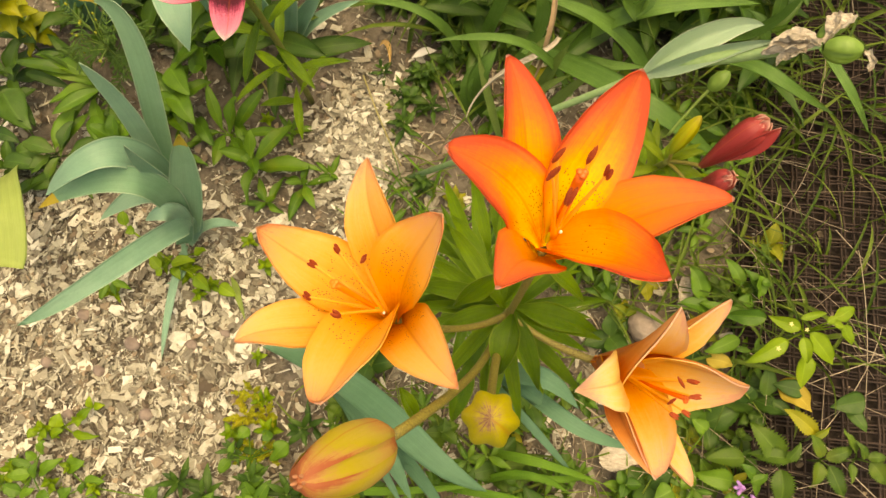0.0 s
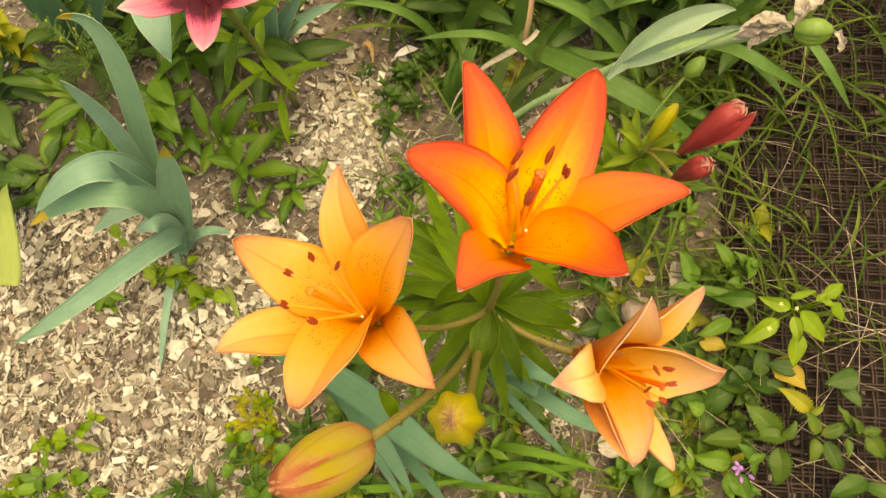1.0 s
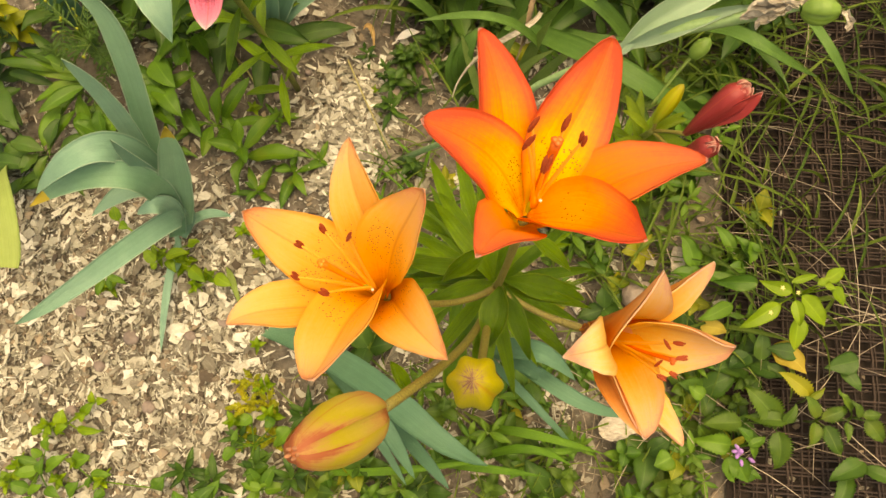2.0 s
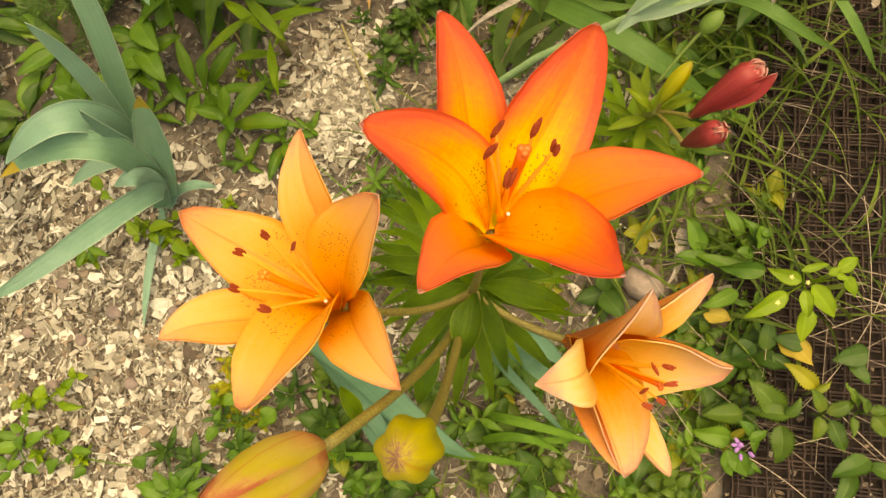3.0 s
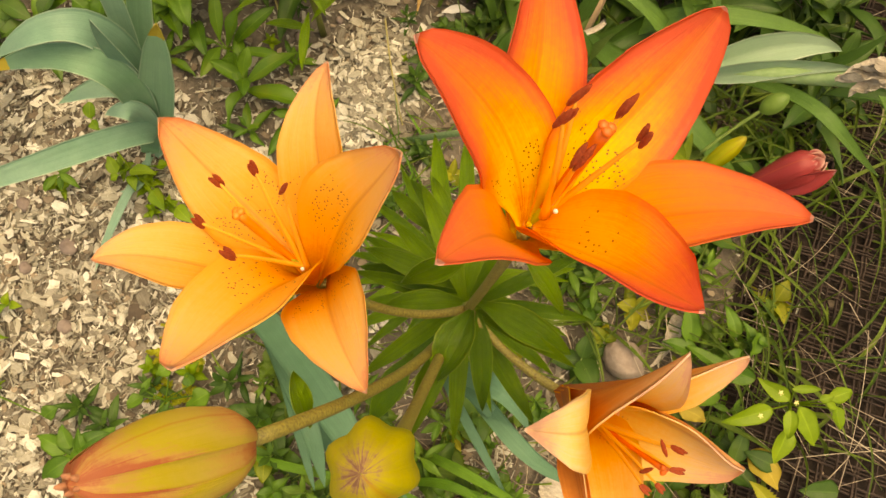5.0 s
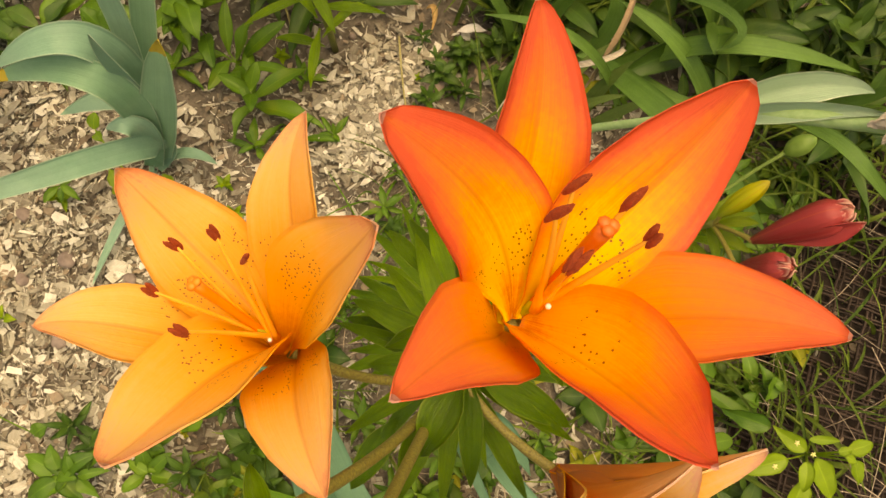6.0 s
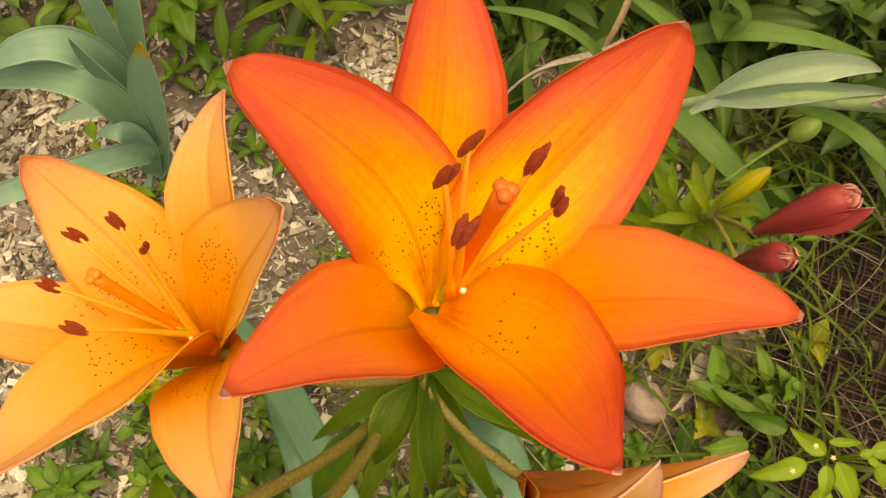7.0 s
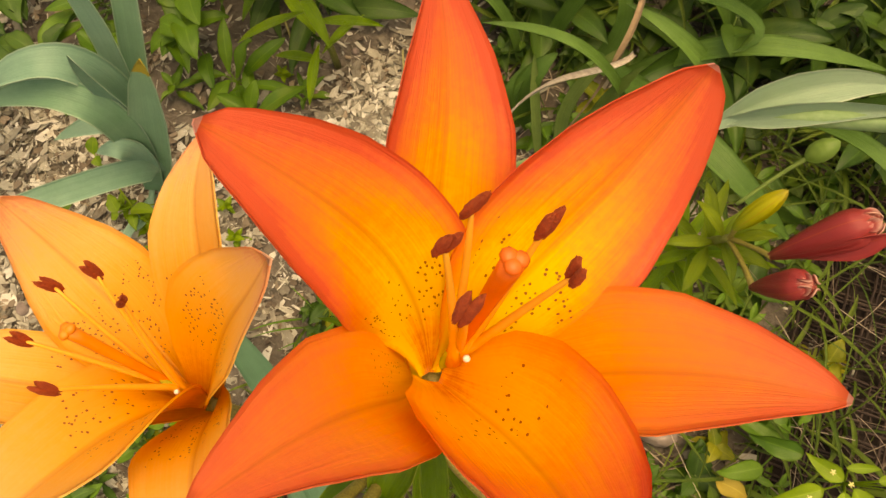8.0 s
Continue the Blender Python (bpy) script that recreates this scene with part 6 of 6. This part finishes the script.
def grass_field(name, count, x, y, length, lean, width, mat, label, keep=lambda a, b: True):
    out = []
    while len(out) < count:
        a, b2 = U(*x), U(*y)
        if keep(a, b2):
            out.append(grass_blade(a, b2, U(*length), U(*lean), U(*width)))
    return solid(name, join(out), mat, label, "grass", kind="stuff")


grass_field("fresh_grass", 130, (0.24, 0.62), (0.18, 0.78), (0.06, 0.2), (0.35, 0.85), (0.003, 0.008), M_YOUNGGRASS, "fresh yellow-green grass blades by the brown mat")
grass_field("grass", 150, (0.2, 0.66), (0.2, 0.78), (0.08, 0.24), (0.6, 1.1), (0.0015, 0.006), M_GRASS, "tangled green grass blades growing over the brown mat", lambda a, b2: U(0, 1) < 1.3 - 1.2 * abs(a - .38) / .25)
grass_field("meadow_grass", 320, (-0.15, 0.75), (0.52, 1.1), (0.14, 0.3), (0.4, 0.95), (0.003, 0.009), M_GRASS, "long loose green grass at the back of the bed")
grass_field("stem_grass", 150, (-0.1, 0.12), (0.08, 0.34), (0.05, 0.13), (0.3, 0.9), (0.002, 0.0055), M_GRASSY, "fresh green grass blades about the lily's foot")
grass_field("fine_grass", 420, (-0.1, 0.45), (-0.25, 0.4), (0.04, 0.11), (0.5, 1.0), (0.0015, 0.004), M_YOUNGGRASS, "short fine grass around the lily stems")
def dry_stalk():
    x, y, th, L = U(0.3, 0.8), U(-0.02, 0.85), rng.gauss(-.35, .7), U(.06, .26)
    d = Vector((math.cos(th), math.sin(th), 0)) * L
    p = Vector((x, y, U(.02, .045)))
    bend = Vector((U(-.12, .12) * L, U(-.12, .12) * L, U(0, .025)))
    return tube([p - d * .5, p + bend, p + d * .5 + Vector((0, 0, U(-.012, .02)))], [U(.0003, .0008), U(.0003, .0005)], 5, 8)


solid("dry_stalks", join([dry_stalk() for _ in range(120)]), M_DRYGRASS, "dry straw-coloured stalks lying over the mat", "grass", kind="stuff")

grass_field("straw_litter", 900, (-0.1, 0.42), (-0.22, 0.6), (0.015, 0.06), (1.0, 1.15), (0.0006, 0.002), M_DRYGRASS, "short dry straw and fibres littering the soil")

# ---- woven mat at the edge of the bed ----
def woven_mat():
    mat_ob = thing("woven_mat", (0.6, 0.1, 0.0), "dark brown openly woven wicker mat lying on the ground", "mat")
    turn = Matrix.Translation((0.56, -0.45, 0.0)) @ Matrix.Rotation(radians(9), 4, "Z")
    def strand(p, q, n, amp, phase, w, h):
        p, q = Vector(p), Vector(q)
        side = (q - p).cross(Vector((0, 0, 1))).normalized()
        vs, fs = [], []
        for i in range(n + 1):
            c = p.lerp(q, i / n) + Vector((0, 0, 0.014 + amp * math.cos(math.pi * (i + phase)))) + side * 0.004 * noise.noise(p * 31 + Vector((i * .16, 0, 0)))
            for s, k in ((-1, -.4), (-.6, .5), (.6, .5), (1, -.4)):
                vs.append(turn @ (c + side * (w * .5 * s) + Vector((0, 0, h * k))))
        for i in range(n):
            for j in range(4):
                k = (j + 1) % 4
                fs.append((i * 4 + j, i * 4 + k, i * 4 + 4 + k, i * 4 + 4 + j))
        fs += [(3, 2, 1, 0), tuple(n * 4 + j for j in range(4))]
        return vs, fs, [(v.x, v.y) for v in vs], len(fs)
    step = 0.0235
    for k in range(66):
        for off, w in ((-0.0062, 0.0026), (-0.0012, 0.0021), (0.0042, 0.0029)):
            y = k * step + off + U(-.0012, .0012)
            part("weft", strand((0, y, 0), (0.86, y, 0), 37, 0.0016, k % 2, w * U(.8, 1.3), 0.002), M_MAT, mat_ob)
    for k in range(37):
        for off, w in ((-0.0036, 0.003), (0.0034, 0.0024)):
            x = k * step + off + U(-.0012, .0012)
            part("warp", strand((x, -0.02, 0), (x, 1.56, 0), 66, 0.0016, (k + 1) % 2, w * U(.8, 1.3), 0.002), M_MAT, mat_ob)
    # added dark sheet over the soil: paints the shade between the strands
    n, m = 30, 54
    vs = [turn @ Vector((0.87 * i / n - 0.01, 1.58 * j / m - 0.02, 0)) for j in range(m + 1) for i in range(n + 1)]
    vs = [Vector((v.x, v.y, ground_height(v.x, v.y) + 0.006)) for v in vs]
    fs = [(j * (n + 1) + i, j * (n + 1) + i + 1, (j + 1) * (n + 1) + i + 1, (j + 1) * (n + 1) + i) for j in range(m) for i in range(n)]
    part("backing", (vs, fs, [(v.x, v.y) for v in vs], len(fs)), M_MATSHADE, mat_ob, "blackish brown added sheet standing in for shade between the strands")


woven_mat()

# ---- small litter ----
def pebble(x, y, r, mat=M_STONE, label="small rounded brown pebble on the soil", name="pebble", group="pebbles"):
    solid(name, blob((x, y, ground_height(x, y) + r * .55), (r, r * U(.75, 1), r * U(.6, .8)), (0.1, 0.2, 1), 14, 9, 0.25), mat, label, "stone", group)


pebble(-0.276, 0.409, 0.0075)
for x, y, r in ((-0.47, 0.02, .011), (-0.385, 0.0, .012), (-0.3, 0.02, .009), (-0.42, -0.05, .009), (-0.35, 0.44, .006), (-0.24, 0.46, .006), (-0.18, 0.43, .007), (-0.09, 0.5, .006), (-0.5, -0.06, .01), (-0.26, 0.05, .009), (-0.33, -0.09, .01), (-0.44, -0.12, .009)):
    pebble(x, y, r)
pebble(0.233, 0.007, 0.006, M_WHITE, "small white pebble on the soil", "pebble", "")
pebble(-0.1, 0.45, 0.016, M_PALESTONE, "pale pinkish stone half sunk in soil", "stone", "")
pebble(0.325, 0.215, 0.03, M_PALESTONE, "grey-brown rough stone under the leaves", "stone", "")


def litter(name, pts, w, mat, label, category, prof=OVATE, cup=0.5, wave=0.08, up=(0, 0, 1), twist=0):
    solid(name, blade(pts, w, up, prof, cup, 0.0006, 14, 8, wave, 2.0, twist), mat, label, category)


litter("dead_leaf", [(0.3, 0.02, 0.012), (0.315, 0.03, 0.03), (0.335, 0.035, 0.025), (0.35, 0.03, 0.012)], 0.034, M_DRY, "curled dry beige leaf on the ground", "leaf")
litter("dead_leaf", [(0.36, 0.3, 0.012), (0.365, 0.28, 0.03), (0.37, 0.25, 0.028), (0.358, 0.22, 0.012)], 0.02, M_DRY, "long crumpled papery dead leaf", "leaf", twist=50)
litter("dead_leaf", [(-0.17, 0.545, 0.008), (-0.16, 0.55, 0.025), (-0.148, 0.54, 0.025), (-0.146, 0.515, 0.008)], 0.009, M_DRYORANGE, "curled tan dead leaf on the soil", "leaf", LANCE, 0.9)
litter("fallen_petal", [(-0.115, 0.535, 0.01), (-0.1, 0.547, 0.02), (-0.092, 0.55, 0.018), (-0.08, 0.557, 0.012)], 0.014, M_WHITE, "pale fallen petal on the soil", "petal", LANCE, 0.3)
litter("fallen_leaf", [(0.405, 0.188, 0.04), (0.415, 0.19, 0.05), (0.43, 0.19, 0.05), (0.442, 0.188, 0.042)], 0.024, M_SALLOW, "fallen yellow leaf resting on the weeds", "leaf", cup=0.1)
litter("fallen_leaf", [(0.5, 0.18, 0.045), (0.52, 0.175, 0.055), (0.535, 0.165, 0.055), (0.55, 0.155, 0.045)], 0.034, M_SALLOW, "fallen yellow leaf resting on the weeds", "leaf", cup=0.2)
litter("fallen_leaf", [(-0.275, 0.13, 0.01), (-0.262, 0.12, 0.02), (-0.25, 0.1, 0.02), (-0.235, 0.075, 0.01)], 0.011, M_PALEBLADE, "narrow yellowing leaf on the chips", "leaf", LANCE, 0.3)
solid("twig", tube([(-0.18, 0.487, 0.012), (-0.155, 0.45, 0.03), (-0.12, 0.4, 0.03), (-0.078, 0.355, 0.012)], [0.0014, 0.0013, 0.001], 7, 16), M_TWIG, "thin straw-coloured dead stalk across the path", "twig")
solid("twig", tube([(-0.355, 0.455, 0.01), (-0.33, 0.44, 0.014), (-0.305, 0.41, 0.01)], [0.0018, 0.0016, 0.0013], 6, 8), M_TWIG, "short pale twig lying on the soil", "twig")
litter("withered_leaf", [(0.075, 0.605, 0.2), (0.096, 0.527, 0.24), (0.1, 0.5, 0.2), (0.07, 0.443, 0.1)], 0.008, M_WITHER, "withered brown strap leaf hanging among the green ones", "leaf", SWORD, 0.9, 0.12, (0.2, -0.4, 0.9), 120)
litter("withered_leaf", [(0.102, 0.518, 0.2), (0.099, 0.483, 0.2), (0.013, 0.473, 0.16), (0.004, 0.422, 0.1)], 0.008, M_DRY, "dry papery strap leaf bent over the soil", "leaf", SWORD, 0.9, 0.1, (0.2, -0.4, 0.9), 90)
